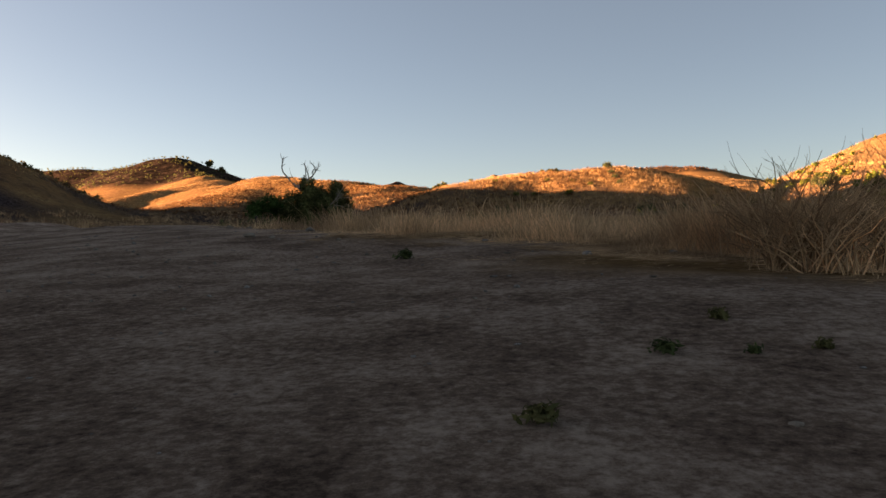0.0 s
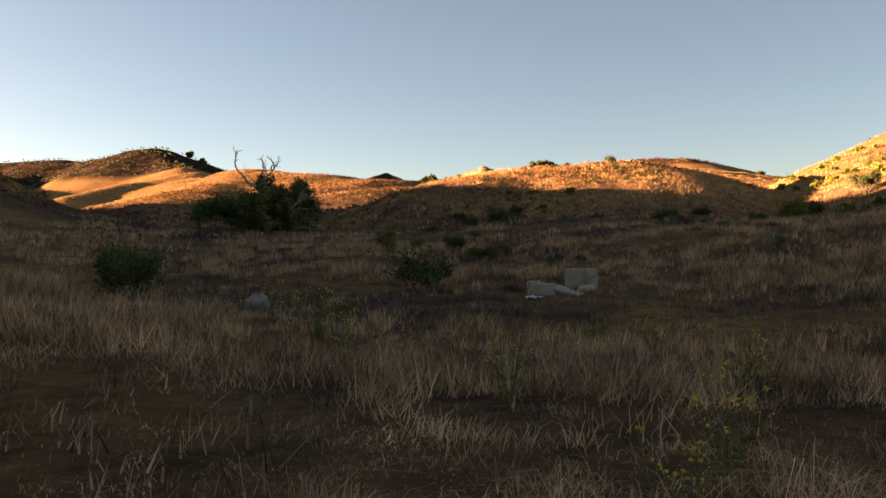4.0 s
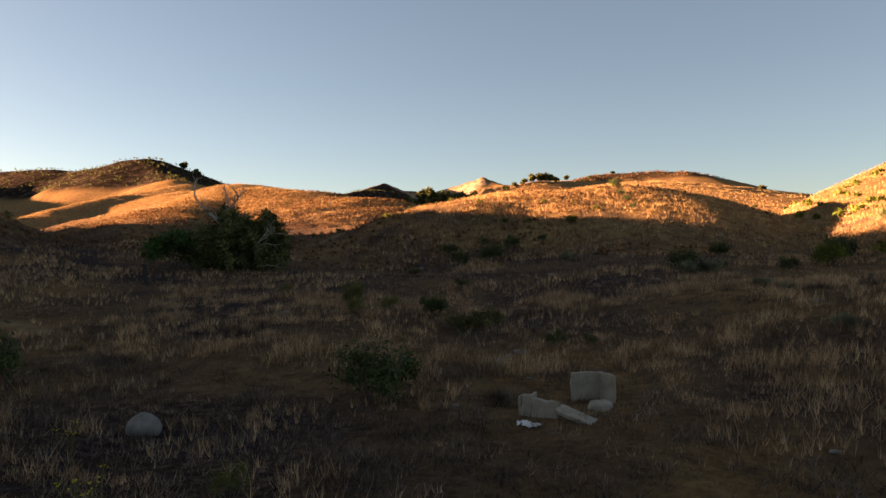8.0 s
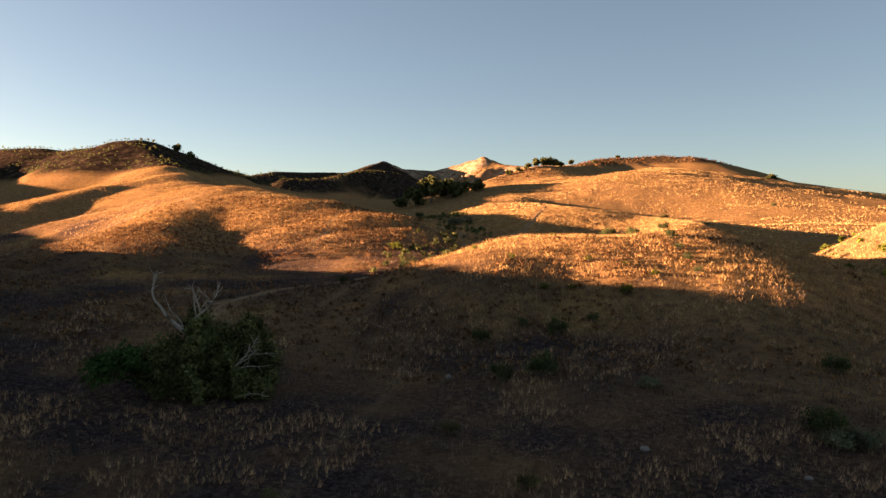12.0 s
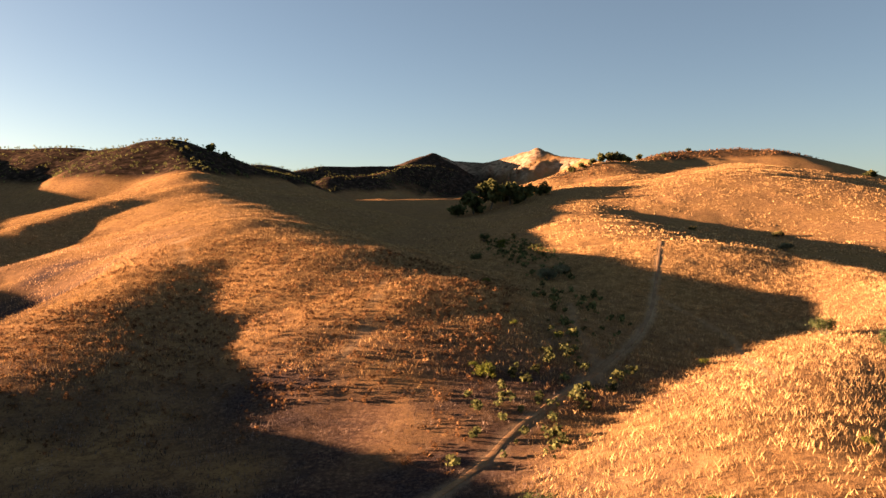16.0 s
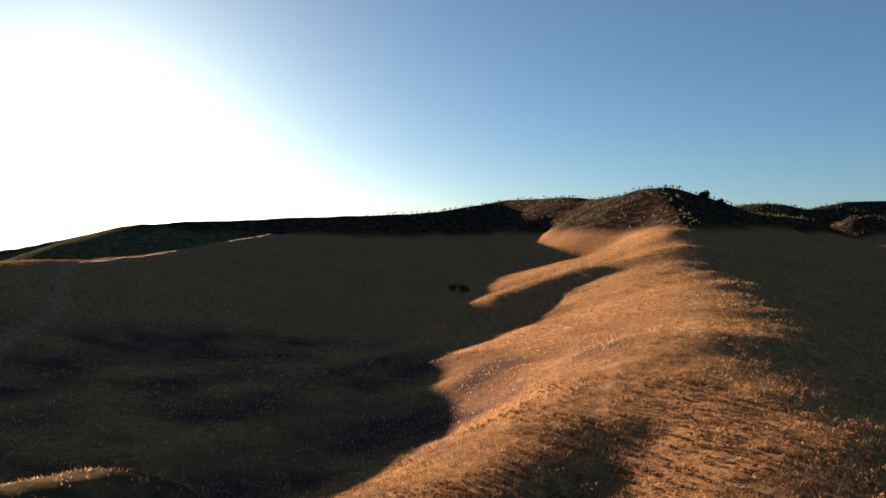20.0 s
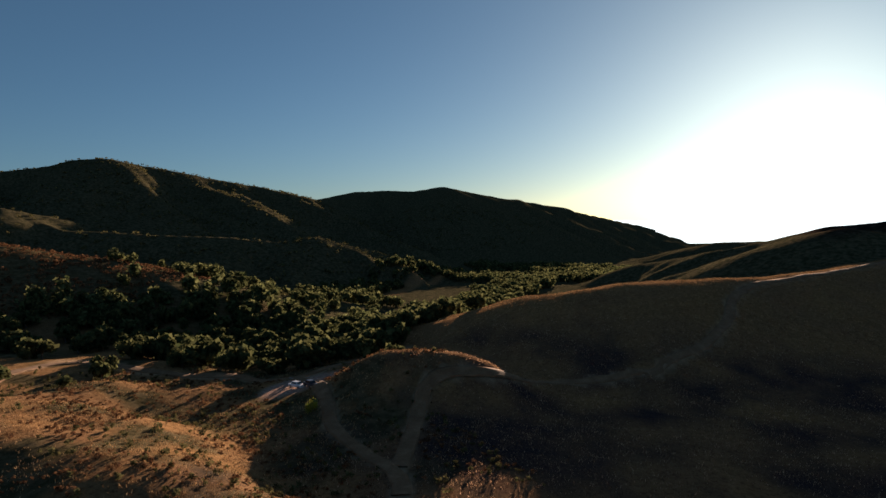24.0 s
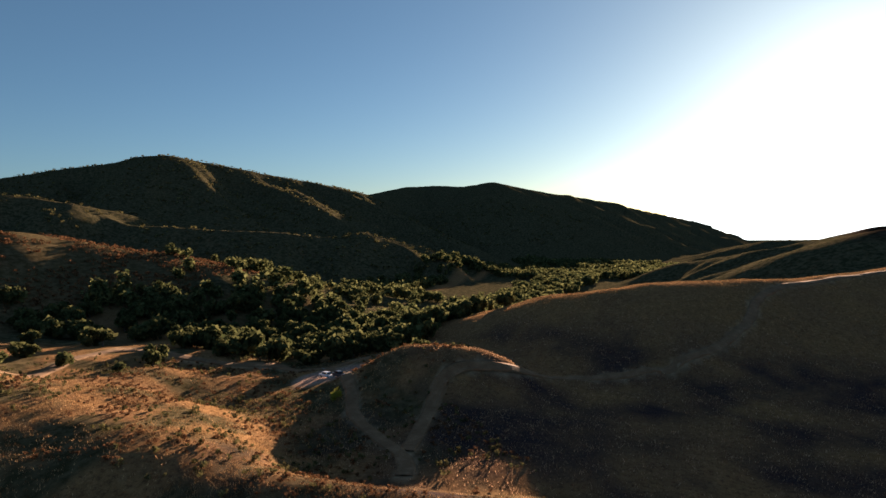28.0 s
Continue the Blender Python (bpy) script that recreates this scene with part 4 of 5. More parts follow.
BUSHES = {
    "green": ("dark green leafy shrub in dry grass", [
        (-6.0, 42.0, 3.4), (-14.8, 34.3, 2.8), (-6.0, 54.6, 2.0), (-4.9, 83.6, 3.2), (-7.6, 83.0, 2.2), (10.0, 73.3, 2.7), (15.9, 86.4, 2.5), (26.0, 86.0, 3.4), (34.5, 93.0, 4.2),
        (-0.1, 48.8, 1.3), (1.3, 48.9, 0.9), (-48.1, 296.9, 4.4), (-42.8, 243.1, 3.7), (-223.9, 282.7, 5.5), (-234.6, 286.5, 5.0), (-19.6, 41.3, 3.2), (17.1, 72.7, 1.8), (8.5, 166.3, 3.2),
        (11.3, 155.8, 3.0), (13.4, 147.6, 2.4), (13.7, 139.0, 2.2), (10.5, 123.2, 1.9), (10.1, 116.4, 1.9), (10.3, 112.7, 1.6), (10.6, 109.8, 1.5), (10.9, 106.6, 1.4), (-9.9, 93.4, 2.2),
        (-3.5, 95.1, 2.4), (-6.3, 96.2, 1.5), (-0.0, 98.1, 1.6), (-20.6, 118.9, 2.8), (-28.5, 117.2, 1.8), (104.7, 373.2, 3.4)]),
    "olive": ("dull olive half-dry bush in thatch", [
        (-3.3, 53.3, 2.4), (-5.7, 66.0, 1.5), (-10.0, 72.1, 1.6), (53.2, 358.4, 6.0), (-4.4, 52.0, 1.8), (20.0, 340.0, 4.0), (40.0, 300.0, 3.5)]),
    "sage": ("pale grey-green sage bush on the slope", [
        (1.9, 80.4, 1.9), (11.5, 72.3, 2.5), (11.2, 55.7, 1.3), (11.0, 48.5, 1.5), (10.1, 71.8, 2.2), (11.0, 58.6, 1.5), (35.8, 209.0, 3.5), (36.7, 287.5, 5.1), (-24.2, 201.2, 4.9),
        (-21.9, 205.4, 4.2)]),
    # knoll bushes standing in sun carry that light in this brighter leaf colour
    "bright": ("yellow-green sunlit bush on the slope", [
        (20.7, 74.5, 3.4), (36.2, 160.8, 2.8), (-41.3, 284.8, 3.4), (-32.7, 185.8, 1.8), (-12.2, 115.6, 1.2), (-7.7, 109.6, 1.1), (-4.3, 103.5, 1.5), (-1.7, 104.0, 1.1), (0.3, 109.5, 1.1),
        (3.4, 102.5, 1.8), (4.2, 108.1, 1.1), (6.6, 105.6, 1.2), (-2.9, 122.6, 1.2), (-6.3, 154.3, 1.5), (-27.1, 144.6, 2.6), (-27.0, 145.8, 1.7), (-28.6, 146.2, 1.3), (-20.9, 156.9, 1.5),
        (-25.9, 158.5, 1.3), (-40.0, 272.9, 3.2)]),
    "weed": ("straggly yellow-green weed clump", [
        (-10.2, 55.0, 1.4), (-11.1, 58.0, 1.8), (-16.7, 62.8, 1.2), (0.5, 30.3, 1.0), (-7.3, 33.5, 1.1), (-8.6, 56.0, 1.3)]),
}
proto = {}
for kind, (label, spots) in BUSHES.items():
    for k, (bx, by, bw) in enumerate(spots):
        key = (kind, k % 3, bw > 1.7)
        if key not in proto:
            proto[key] = shrub(kind, 1.0, 31 + 7 * len(proto), 1.1 if bw > 1.7 else 0.6)
            ob = proto[key]
        else:
            ob = copy_thing(proto[key], Matrix())
        ob.matrix_world = pose(bx, by, ground_z(bx, by) - 0.05, 0, 0, (k * 77) % 360) @ Matrix.Diagonal((bw, bw, bw * (0.9 + 0.2 * ((k * 37) % 10) / 10), 1))
        tagged(ob, label, "bush", kind + " bushes")


# small green weeds on the road, flowering stalks
def tuft_weed(width, height, n, mat, seed):
    r = np.random.RandomState(seed)
    v, f = leaves([(0, 0, height * 0.45)], [(width * 0.5, width * 0.5, height * 0.55)], [n], 0.14 * width, r, 0.2, 0.6, 0.3)
    v[:, 2] = np.maximum(v[:, 2], 0.0)
    return mesh_of("weed", v, f, mat)


for k, (wx, wy, ww) in enumerate([(-1.1, 5.4, 0.18), (-0.015, 1.39, 0.1), (0.32, 2.0, 0.1), (0.57, 2.47, 0.09), (0.55, 1.99, 0.06), (0.75, 2.05, 0.07)]):
    ob = new("low_weed", tuft_weed(ww, ww * 0.5, 150, LEAF["olive"] if k % 2 else LEAF["green"], 60 + k))
    ob.matrix_world = pose(wx, wy, ground_z(wx, wy) - 0.005)
    tagged(ob, "small dusty green weed on the dirt road", "weed", "road weeds")


def flower_stalks(height, stalks, seed):
    r = np.random.RandomState(seed)
    root = new("flowering_weed")
    specs, heads, leaf_c = [], [], []
    for _ in range(stalks):
        a, q = r.rand() * 6.28, 0.25 * height * r.rand()
        pts = crooked((math.cos(a) * q * 0.5, math.sin(a) * q * 0.5, 0), (math.cos(a) * 0.22, math.sin(a) * 0.22, 1), height * (0.7 + 0.4 * r.rand()), r, 0.08, 5)
        specs.append((pts, np.linspace(0.007, 0.003, 6)))
        leaf_c += pts[1:5]
        for _ in range(3):
            tip = np.array(pts[-1]) + r.normal(size=3) * [0.05, 0.05, 0.03]
            specs.append(([pts[-2], tuple(tip)], (0.003, 0.002)))
            heads.append(tip)
    child("stalk", limbs(specs, STALK, "stalk", 4), root)
    v, f = leaves(leaf_c, [(0.05, 0.05, 0.07)] * len(leaf_c), [7] * len(leaf_c), 0.03, r, 0.1, 0.3, 0.3)
    child("foliage", mesh_of("foliage", v, f, LEAF["weed"]), root)
    v, f = leaves(heads, [(0.018, 0.018, 0.01)] * len(heads), [9] * len(heads), 0.016, r, 0.3, 1.0, 0.6)
    tagged(child("blossom", mesh_of("blossom", v, f, FLOWER), root, "small yellow petals"), kind="stuff")
    return root


stalk_protos = [flower_stalks(1.0, 11, 5), flower_stalks(0.8, 6, 6), flower_stalks(1.1, 8, 8)]
SPOTS = [(-6.3, 27.9, 1.25), (-12.2, 35.3, 1.0), (-8.3, 30.4, 1.2), (1.6, 28.7, 0.9), (-0.7, 28.5, 0.6), (0.7, 28.6, 0.5), (0.2, 16.8, 0.7), (0.7, 15.0, 0.6), (-0.4, 15.4, 0.6), (-7.0, 28.6, 1.0), (-9.0, 29.3, 0.9), (2.4, 17.5, 0.7), (-1.4, 19.5, 0.7), (3.3, 14.0, 0.6), (-4.0, 22.0, 0.8), (1.5, 21.0, 0.8), (-13.6, 33.0, 0.9), (-5.2, 26.8, 0.9)]
for k, (fx, fy, fh) in enumerate(SPOTS):
    ob = stalk_protos[k] if k < 3 else copy_thing(stalk_protos[k % 3], Matrix())
    ob.matrix_world = pose(fx, fy, ground_z(fx, fy) - 0.03, 0, 0, k * 71) @ Matrix.Diagonal((fh, fh, fh, 1))
    tagged(ob, "tall green weed with small yellow flowers", "weed", "flowering weeds")


# ---- the broad green tree with the dead snag above it ----
def snag_limbs(r, start, way, length, rad, depth, out):
    pts = crooked(start, way, length, r, 0.2, 5)
    out.append((pts, np.linspace(rad, rad * 0.45, 6)))
    if depth:
        for k in (2, 3, 4, 5, 5):
            w = np.array(pts[k]) - np.array(pts[k - 1]) + r.normal(size=3) * 0.5 * length / 5 + [0, 0, 0.06 * length]
            snag_limbs(r, pts[k], w, length * (0.35 + 0.25 * r.rand()), rad * 0.5, depth - 1, out)


def valley_tree():
    r = np.random.RandomState(3)
    root = plant("broad_tree", -24.4, 77.0, "broad bushy green tree with bare dead limbs above its crown", "tree")
    specs = [(crooked((0, 0, 0), (-0.7, 0, 1), 3.4, r, 0.12, 5), np.linspace(0.3, 0.16, 6)), (crooked((0.3, 0, 0), (0.35, 0.1, 1), 3.0, r, 0.12, 5), np.linspace(0.22, 0.1, 6)),
             (crooked((-1.2, 0.2, 0), (-0.8, 0.2, 1), 3.2, r, 0.12, 5), np.linspace(0.2, 0.09, 6)), (crooked((-4.6, 0, 0), (0.1, 0.1, 1), 2.6, r, 0.1, 4), np.linspace(0.09, 0.05, 5)), (crooked((-5.4, 0, 0), (-0.1, 0, 1), 2.4, r, 0.1, 4), np.linspace(0.08, 0.05, 5))]
    child("trunk", limbs(specs, BARK), root)
    child("crown", mesh_of("crown", *leaves(
        [(-2.4, 0, 3.3), (-4.2, 0.3, 2.9), (-1.0, -0.3, 2.8), (0.9, 0.2, 3.6), (1.5, 0, 2.4), (-2.6, 0.3, 4.7), (-3.2, -1.2, 1.9), (0.2, -1.2, 1.9), (1.0, 0.8, 4.3), (-1.4, 1.6, 3.2), (-0.2, -1.0, 0.9), (-2.4, -1.4, 1.0), (-4.4, -0.8, 1.4), (1.4, -0.9, 1.2)],
        [(2.0, 1.9, 1.6), (1.6, 1.6, 1.5), (1.7, 1.7, 1.6), (1.3, 1.4, 1.6), (1.2, 1.3, 1.6), (1.2, 1.1, 1.0), (1.5, 1.3, 1.1), (1.5, 1.3, 1.2), (0.8, 0.8, 1.1), (1.8, 1.6, 1.5), (1.2, 0.9, 0.8), (1.6, 1.1, 1.0), (1.5, 1.2, 1.1), (1.1, 1.0, 1.1)],
        [2600, 2000, 2300, 1900, 1600, 1000, 1400, 1400, 700, 1900, 800, 1100, 1200, 900], 0.15, r), LEAF["oak"]), root)
    child("side_crown", mesh_of("side_crown", *leaves([(-6.4, 0, 2.7), (-7.9, 0.3, 2.4), (-5.5, 0, 2.3), (-8.6, 0, 2.2)], [(1.5, 1.3, 1.3), (1.1, 1.1, 1.2), (1.3, 1.3, 1.3), (0.9, 0.9, 1.1)], [1700, 1000, 1300, 700], 0.13, r), LEAF["willow"]), root, "lighter green leaves of the side crown")
    out = []
    snag_limbs(r, (-3.1, 0, 4.2), (-0.6, 0.1, 0.45), 2.9, 0.17, 0, out)
    p = out[-1][0][-1]
    snag_limbs(r, p, (-0.4, 0, 1), 1.6, 0.085, 1, out)
    snag_limbs(r, (-3.1, 0, 4.3), (0.6, 0, 0.8), 2.6, 0.14, 2, out)
    snag_limbs(r, (-3.3, 0, 4.6), (0.0, 0.2, 1), 1.6, 0.05, 1, out)
    child("dead_snag", limbs(out, DEAD, "dead_snag", 5), root, "bare pale forked dead limbs")
    out = []
    for k in range(6):
        snag_limbs(r, (-0.2 + 0.1 * k, -1.9, 2.2 + 0.12 * k), (1.0, -0.3, 0.15 + 0.12 * k), 1.7, 0.035, 1, out)
    snag_limbs(r, (0.5, -1.0, 1.1), (0.5, -0.4, -0.6), 1.5, 0.06, 1, out)
    tagged(child("dead_twigs", limbs(out, DEAD, "dead_twigs", 4), root, "pale dead twigs poking out of the leaves"), kind="stuff")
    root.matrix_world = root.matrix_world @ pose(0, 0, -0.3, 0, 0, 18) @ Matrix.Diagonal((1.0, 1.0, 1.05, 1))
    return root


valley_tree()

# ---- charred post, ruin, boulder, stones ----
def post():
    root = plant("fence_post", -28.8, 67.0, "charred black wooden post standing in grass", "post")
    bm = bmesh.new()
    bmesh.ops.create_cone(bm, cap_ends=True, segments=10, radius1=0.17, radius2=0.15, depth=1.7)
    bmesh.ops.subdivide_edges(bm, edges=bm.edges[:], cuts=2)
    for v in bm.verts:
        v.co += Vector((0.03, 0.03, 0.05)) * noise.noise(v.co * 4)
        v.co.z += 0.75
        if v.co.z > 1.4:
            v.co.z += 0.12 * noise.noise(v.co * 9)
    part("shaft", bm, TIMBER, root)
    root.matrix_world = root.matrix_world @ pose(0, 0, 0, 2, -3, 0)


post()


def slab_mesh(length, height, thick, seed, chip=0.05):
    """A broken concrete wall piece: bevelled, its edges chipped by noise."""
    bm = bmesh.new()
    bmesh.ops.create_cube(bm, size=1)
    bmesh.ops.scale(bm, vec=(length, thick, height), verts=bm.verts)
    bmesh.ops.bevel(bm, geom=bm.edges[:], offset=0.02, segments=1, affect="EDGES")
    bmesh.ops.subdivide_edges(bm, edges=[e for e in bm.edges if e.calc_length() > 0.2], cuts=5, use_grid_fill=True)
    for v in bm.verts:
        v.co += Vector((1, 1, 1)) * 0
        n = noise.noise(v.co * 3.1 + Vector((seed, seed * 2, 0)))
        v.co.z += chip * n * (v.co.z > 0)
        v.co.x += chip * 0.8 * noise.noise(v.co * 4 + Vector((0, seed, 3)))
    return bm


def ruin():
    root = plant("concrete_basin", 0.75, 41.9, "corner of a broken concrete basin in dry grass", "ruin", sink=0.12)
    part("back_wall", slab_mesh(1.05, 0.95, 0.1, 1), CONCRETE, root).matrix_local = pose(-0.1, 0.3, 0.52, 0, 0, 12)
    part("side_wall", slab_mesh(0.8, 0.95, 0.1, 2), CONCRETE, root).matrix_local = pose(0.5, -0.02, 0.52, 0, 0, 118)
    root = plant("fallen_wall", -0.85, 40.2, "leaning broken piece of concrete wall", "ruin", sink=0.1)
    part("front_piece", slab_mesh(1.15, 0.66, 0.12, 3, 0.09), CONCRETE, root).matrix_local = pose(0, 0, 0.28, -8, 4, -22)
    part("return_piece", slab_mesh(0.75, 0.72, 0.1, 4, 0.08), CONCRETE, root).matrix_local = pose(-0.35, 0.5, 0.3, 0, 0, 48)
    ob = plant("concrete_slab", 0.15, 39.6, "concrete slab lying tilted on the ground", "ruin", sink=0.02)
    part("slab", slab_mesh(1.15, 0.14, 0.42, 5, 0.04), CONCRETE, ob).matrix_local = pose(0, 0, 0.16, 14, 15, -28)


ruin()
STONES = [(-12.1, 38.4, 0.98, 0.85), (0.95, 41.0, 0.75, 0.55), (-2.3, 46.4, 0.42, 0.8), (-1.7, 48.3, 0.34, 0.6), (-2.0, 47.6, 0.3, 0.6), (-1.4, 48.0, 0.28, 0.6), (5.9, 36.9, 0.26, 0.5), (11.6, 53.0, 0.4, 0.5), (10.4, 45.7, 0.24, 0.5), (0.2, 70.5, 0.5, 0.6), (-13.7, 54.2, 0.45, 0.6), (-11.7, 85.5, 0.5, 0.7), (-10.9, 85.6, 0.4, 0.7), (4.2, 33.6, 0.2, 0.5), (-3.4, 41.0, 0.22, 0.5), (1.9, 50.4, 0.25, 0.5), (-1.2, 44.3, 0.2, 0.5), (8.0, 62.0, 0.35, 0.5), (7.2, 68.0, 0.4, 0.5)]
for k, (sx, sy, size, squash) in enumerate(STONES):
    ob = new("boulder" if size > 0.7 else "stone", lump("stone", size, CONCRETE if k == 1 else ROCK, k + 1, squash))
    ob.matrix_world = pose(sx, sy, ground_z(sx, sy) + size * squash * 0.16, 0, 0, 40 * k)
    tagged(ob, "large smooth pale grey boulder in dry grass" if k == 0 else "pale broken stone half sunk in dry grass", "boulder" if size > 0.7 else "stone", "" if size > 0.7 else "scattered stones")
for k, (sx, sy, size) in enumerate([(-3.5, 7.9, 0.14), (-3.1, 7.6, 0.08), (-5.7, 12.0, 0.13), (-5.4, 12.2, 0.1), (-3.9, 11.2, 0.16), (-0.6, 6.9, 0.07), (0.3, 5.4, 0.08), (1.0, 5.8, 0.07)]):
    ob = new("clod", lump("clod", size, SOIL if k < 4 else ROCK, 40 + k, 0.55, 0.35, 2))
    ob.matrix_world = pose(sx, sy, ground_z(sx, sy) + size * 0.12, 0, 0, 50 * k)
    tagged(ob, "dark crumbly clod of dry earth" if k < 4 else "small pale stone on the road edge", "clod" if k < 4 else "stone", "road clods" if k < 4 else "road stones")
for k, (sx, sy) in enumerate([(-1.3, 39.4), (-1.1, 39.2)]):
    bm = bmesh.new()
    bmesh.ops.create_grid(bm, x_segments=6, y_segments=5, size=0.2)
    for v in bm.verts:
        v.co.z = 0.09 + 0.09 * noise.noise(v.co * 9 + Vector((k, 0, 0)))
    bmesh.ops.solidify(bm, geom=bm.faces[:], thickness=0.01)
    me = bpy.data.meshes.new("paper_scrap")
    bm.to_mesh(me)
    bm.free()
    me.materials.append(plain_mat("pale_litter", [(0.3, (0.45, 0.42, 0.42)), (0.7, (0.7, 0.68, 0.66))], 6))
    ob = new("litter_scrap", me)
    ob.matrix_world = pose(sx, sy, ground_z(sx, sy), 0, 0, 60 * k)
    tagged(ob, "crumpled pale scrap of litter beside the ruin", "litter", "litter scraps")


# ---- oaks ----
def oak(seed, width=1.0, height=0.85, lobes=9, per=75, leaf=0.075, mat="oak"):
    """An oak of unit width: short forked trunk, uneven crown of clumps with gaps."""
    r = np.random.RandomState(seed)
    root = new("oak_tree")
    specs = [(crooked((0, 0, -0.05), (0.1 * r.randn(), 0.1 * r.randn(), 1), 0.34 * height, r, 0.1, 3), np.linspace(0.04, 0.025, 4))]
    for _ in range(4):
        a = r.rand() * 6.28
        specs.append((crooked(specs[0][0][-1], (math.cos(a), math.sin(a), 0.7), 0.33, r, 0.18, 3), np.linspace(0.022, 0.006, 4)))
    child("trunk", limbs(specs, BARK, "trunk", 5), root)
    c, rad = [], []
    for k in range(lobes):
        a, q = r.rand() * 6.28, 0.32 * math.sqrt(r.rand())
        c.append((math.cos(a) * q, math.sin(a) * q, height * (0.27 + 0.5 * r.rand() * (1 - q))))
        s = 0.17 + 0.11 * r.rand()
        rad.append((s, s, s * 0.8))
    v, f = leaves(c, rad, [per] * lobes, leaf, r, 0.6, 0.5, 0.7)
    child("crown", mesh_of("crown", v, f, LEAF[mat]), root)
    return root


OAKS = [oak(100 + k, 1.0, 0.75 + 0.12 * (k % 3), 8 + k % 3, 46, 0.1) for k in range(7)]
used = set()


def put_oak(k, x, y, width, label, group, z=None, mat=None):
    k %= len(OAKS)
    ob = OAKS[k] if k not in used else copy_thing(OAKS[k], Matrix())
    used.add(k)
    ob.matrix_world = pose(x, y, (ground_z(x, y) if z is None else z) - 0.1, 0, 0, (x * 13 + y * 7) % 360) @ Matrix.Diagonal((width, width, width * (0.85 + 0.3 * ((int(x * 3) * 7) % 10) / 10), 1))
    return tagged(ob, label, "tree", group)


NEAR_OAKS = [(-150, -39.9, 8.7), (-195, -92, 9.8), (-201.7, -79.9, 10.6), (-180.2, -42.7, 9.5), (-163, -4, 7), (-232.3, -54, 9.7), (-179.4, 7.5, 8.2), (-253.2, -31.1, 9.8), (-259.2, -14.4, 10.7), (-281.9, -12.5, 10.3), (-244.8, 20.9, 10), (-199.7, 54.1, 8.6), (-191.2, 66, 7.1), (-226.1, -74.1, 10), (-201, -111.4, 10.4), (-145.1, -18.7, 5.9), (-178.5, 20.4, 5.1), (-134.9, 11.8, 4.2), (-205, 45, 8), (-197.8, 76.4, 5.8), (-214, 36, 9), (-138, -34, 6), (-157.7, -0.3, 6), (-188, 5, 6), (-176, -43, 9), (-217, 1, 7), (-222, 44, 10), (-232, 52, 9), (-245, 46, 10), (-168, -60, 7), (-160, -75, 8), (-185, -70, 9), (-152, -58, 6), (-205, -50, 8), (-210, -28, 8), (-196, -20, 7), (-228, 12, 9), (-206, 18, 7)]
for k, (ox, oy, ow) in enumerate(NEAR_OAKS):
    put_oak(k, ox, oy, ow, "dark green oak beside the valley road", "roadside oaks")
for k, (ox, oy, ow) in enumerate([(-228, 452, 7.5), (-221, 456, 6)]):
    put_oak(k + 2, ox, oy, ow, "dark oak on the ridge skyline", "skyline oaks")
for k, (ox, oy, ow) in enumerate([(-72, 430, 14), (-64, 437, 17), (-55, 446, 16), (-48, 455, 13), (-79, 424, 10), (-40, 470, 12), (-60, 458, 15)]):
    put_oak(k + 1, ox, oy, ow, "bright green oak in the gully", "gully oaks")
for k, (ox, oy, ow) in enumerate([(-10, 690, 10), (-2, 696, 11), (5, 700, 12), (12, 704, 14), (20, 712, 10), (-18, 684, 8), (32, 740, 8), (60, 800, 6), (90, 850, 6), (-26, 676, 8)]):
    put_oak(k + 3, ox, oy, ow, "oak on the sunlit ridge", "ridge oaks")
put_oak(4, 205, 690, 11, "lone oak on the eastern shoulder", "ridge oaks")


def in_wood(x, y, r):
    """How densely trees stand in the valley."""
    d, _, _ = along(VALLEYS[2], x, y)
    wood = (x < -185) & (x > -720) & (y < 62 + 0.02 * x) & (y > -150 - 0.12 * (x + 200)) & ((x < -300) | (y > -100))
    open_ = (np.hypot((x + 560) / 130, (y + 35) / 34) < 1) | (np.hypot((x + 450) / 70, (y + 4) / 16) < 1) | (worn(x, y) > 0.1) | (np.hypot(x + 168, y - 50) < 26)
    thick = np.clip(0.75 + 0.6 * fbm(x / 40, y / 40, 55, 3) - np.clip((land(x, y) - 18) / 14, 0, 1) * 0.75, 0, 1)
    return wood & ~open_ & (r.rand(len(x)) < thick)


r2 = np.random.RandomState(21)
x, y = strew(2600, -720, -185, -150, 62, r2)
keep = in_wood(x, y, r2)
x, y = x[keep], y[keep]
order = np.argsort(np.hypot(x + 10, y - 144))
x, y = x[order], y[order]
for k in range(min(250, len(x))):
    put_oak(k, float(x[k]), float(y[k]), 5.5 + 5.5 * float(r2.rand()), "dark green oak in the valley wood", "valley oaks")


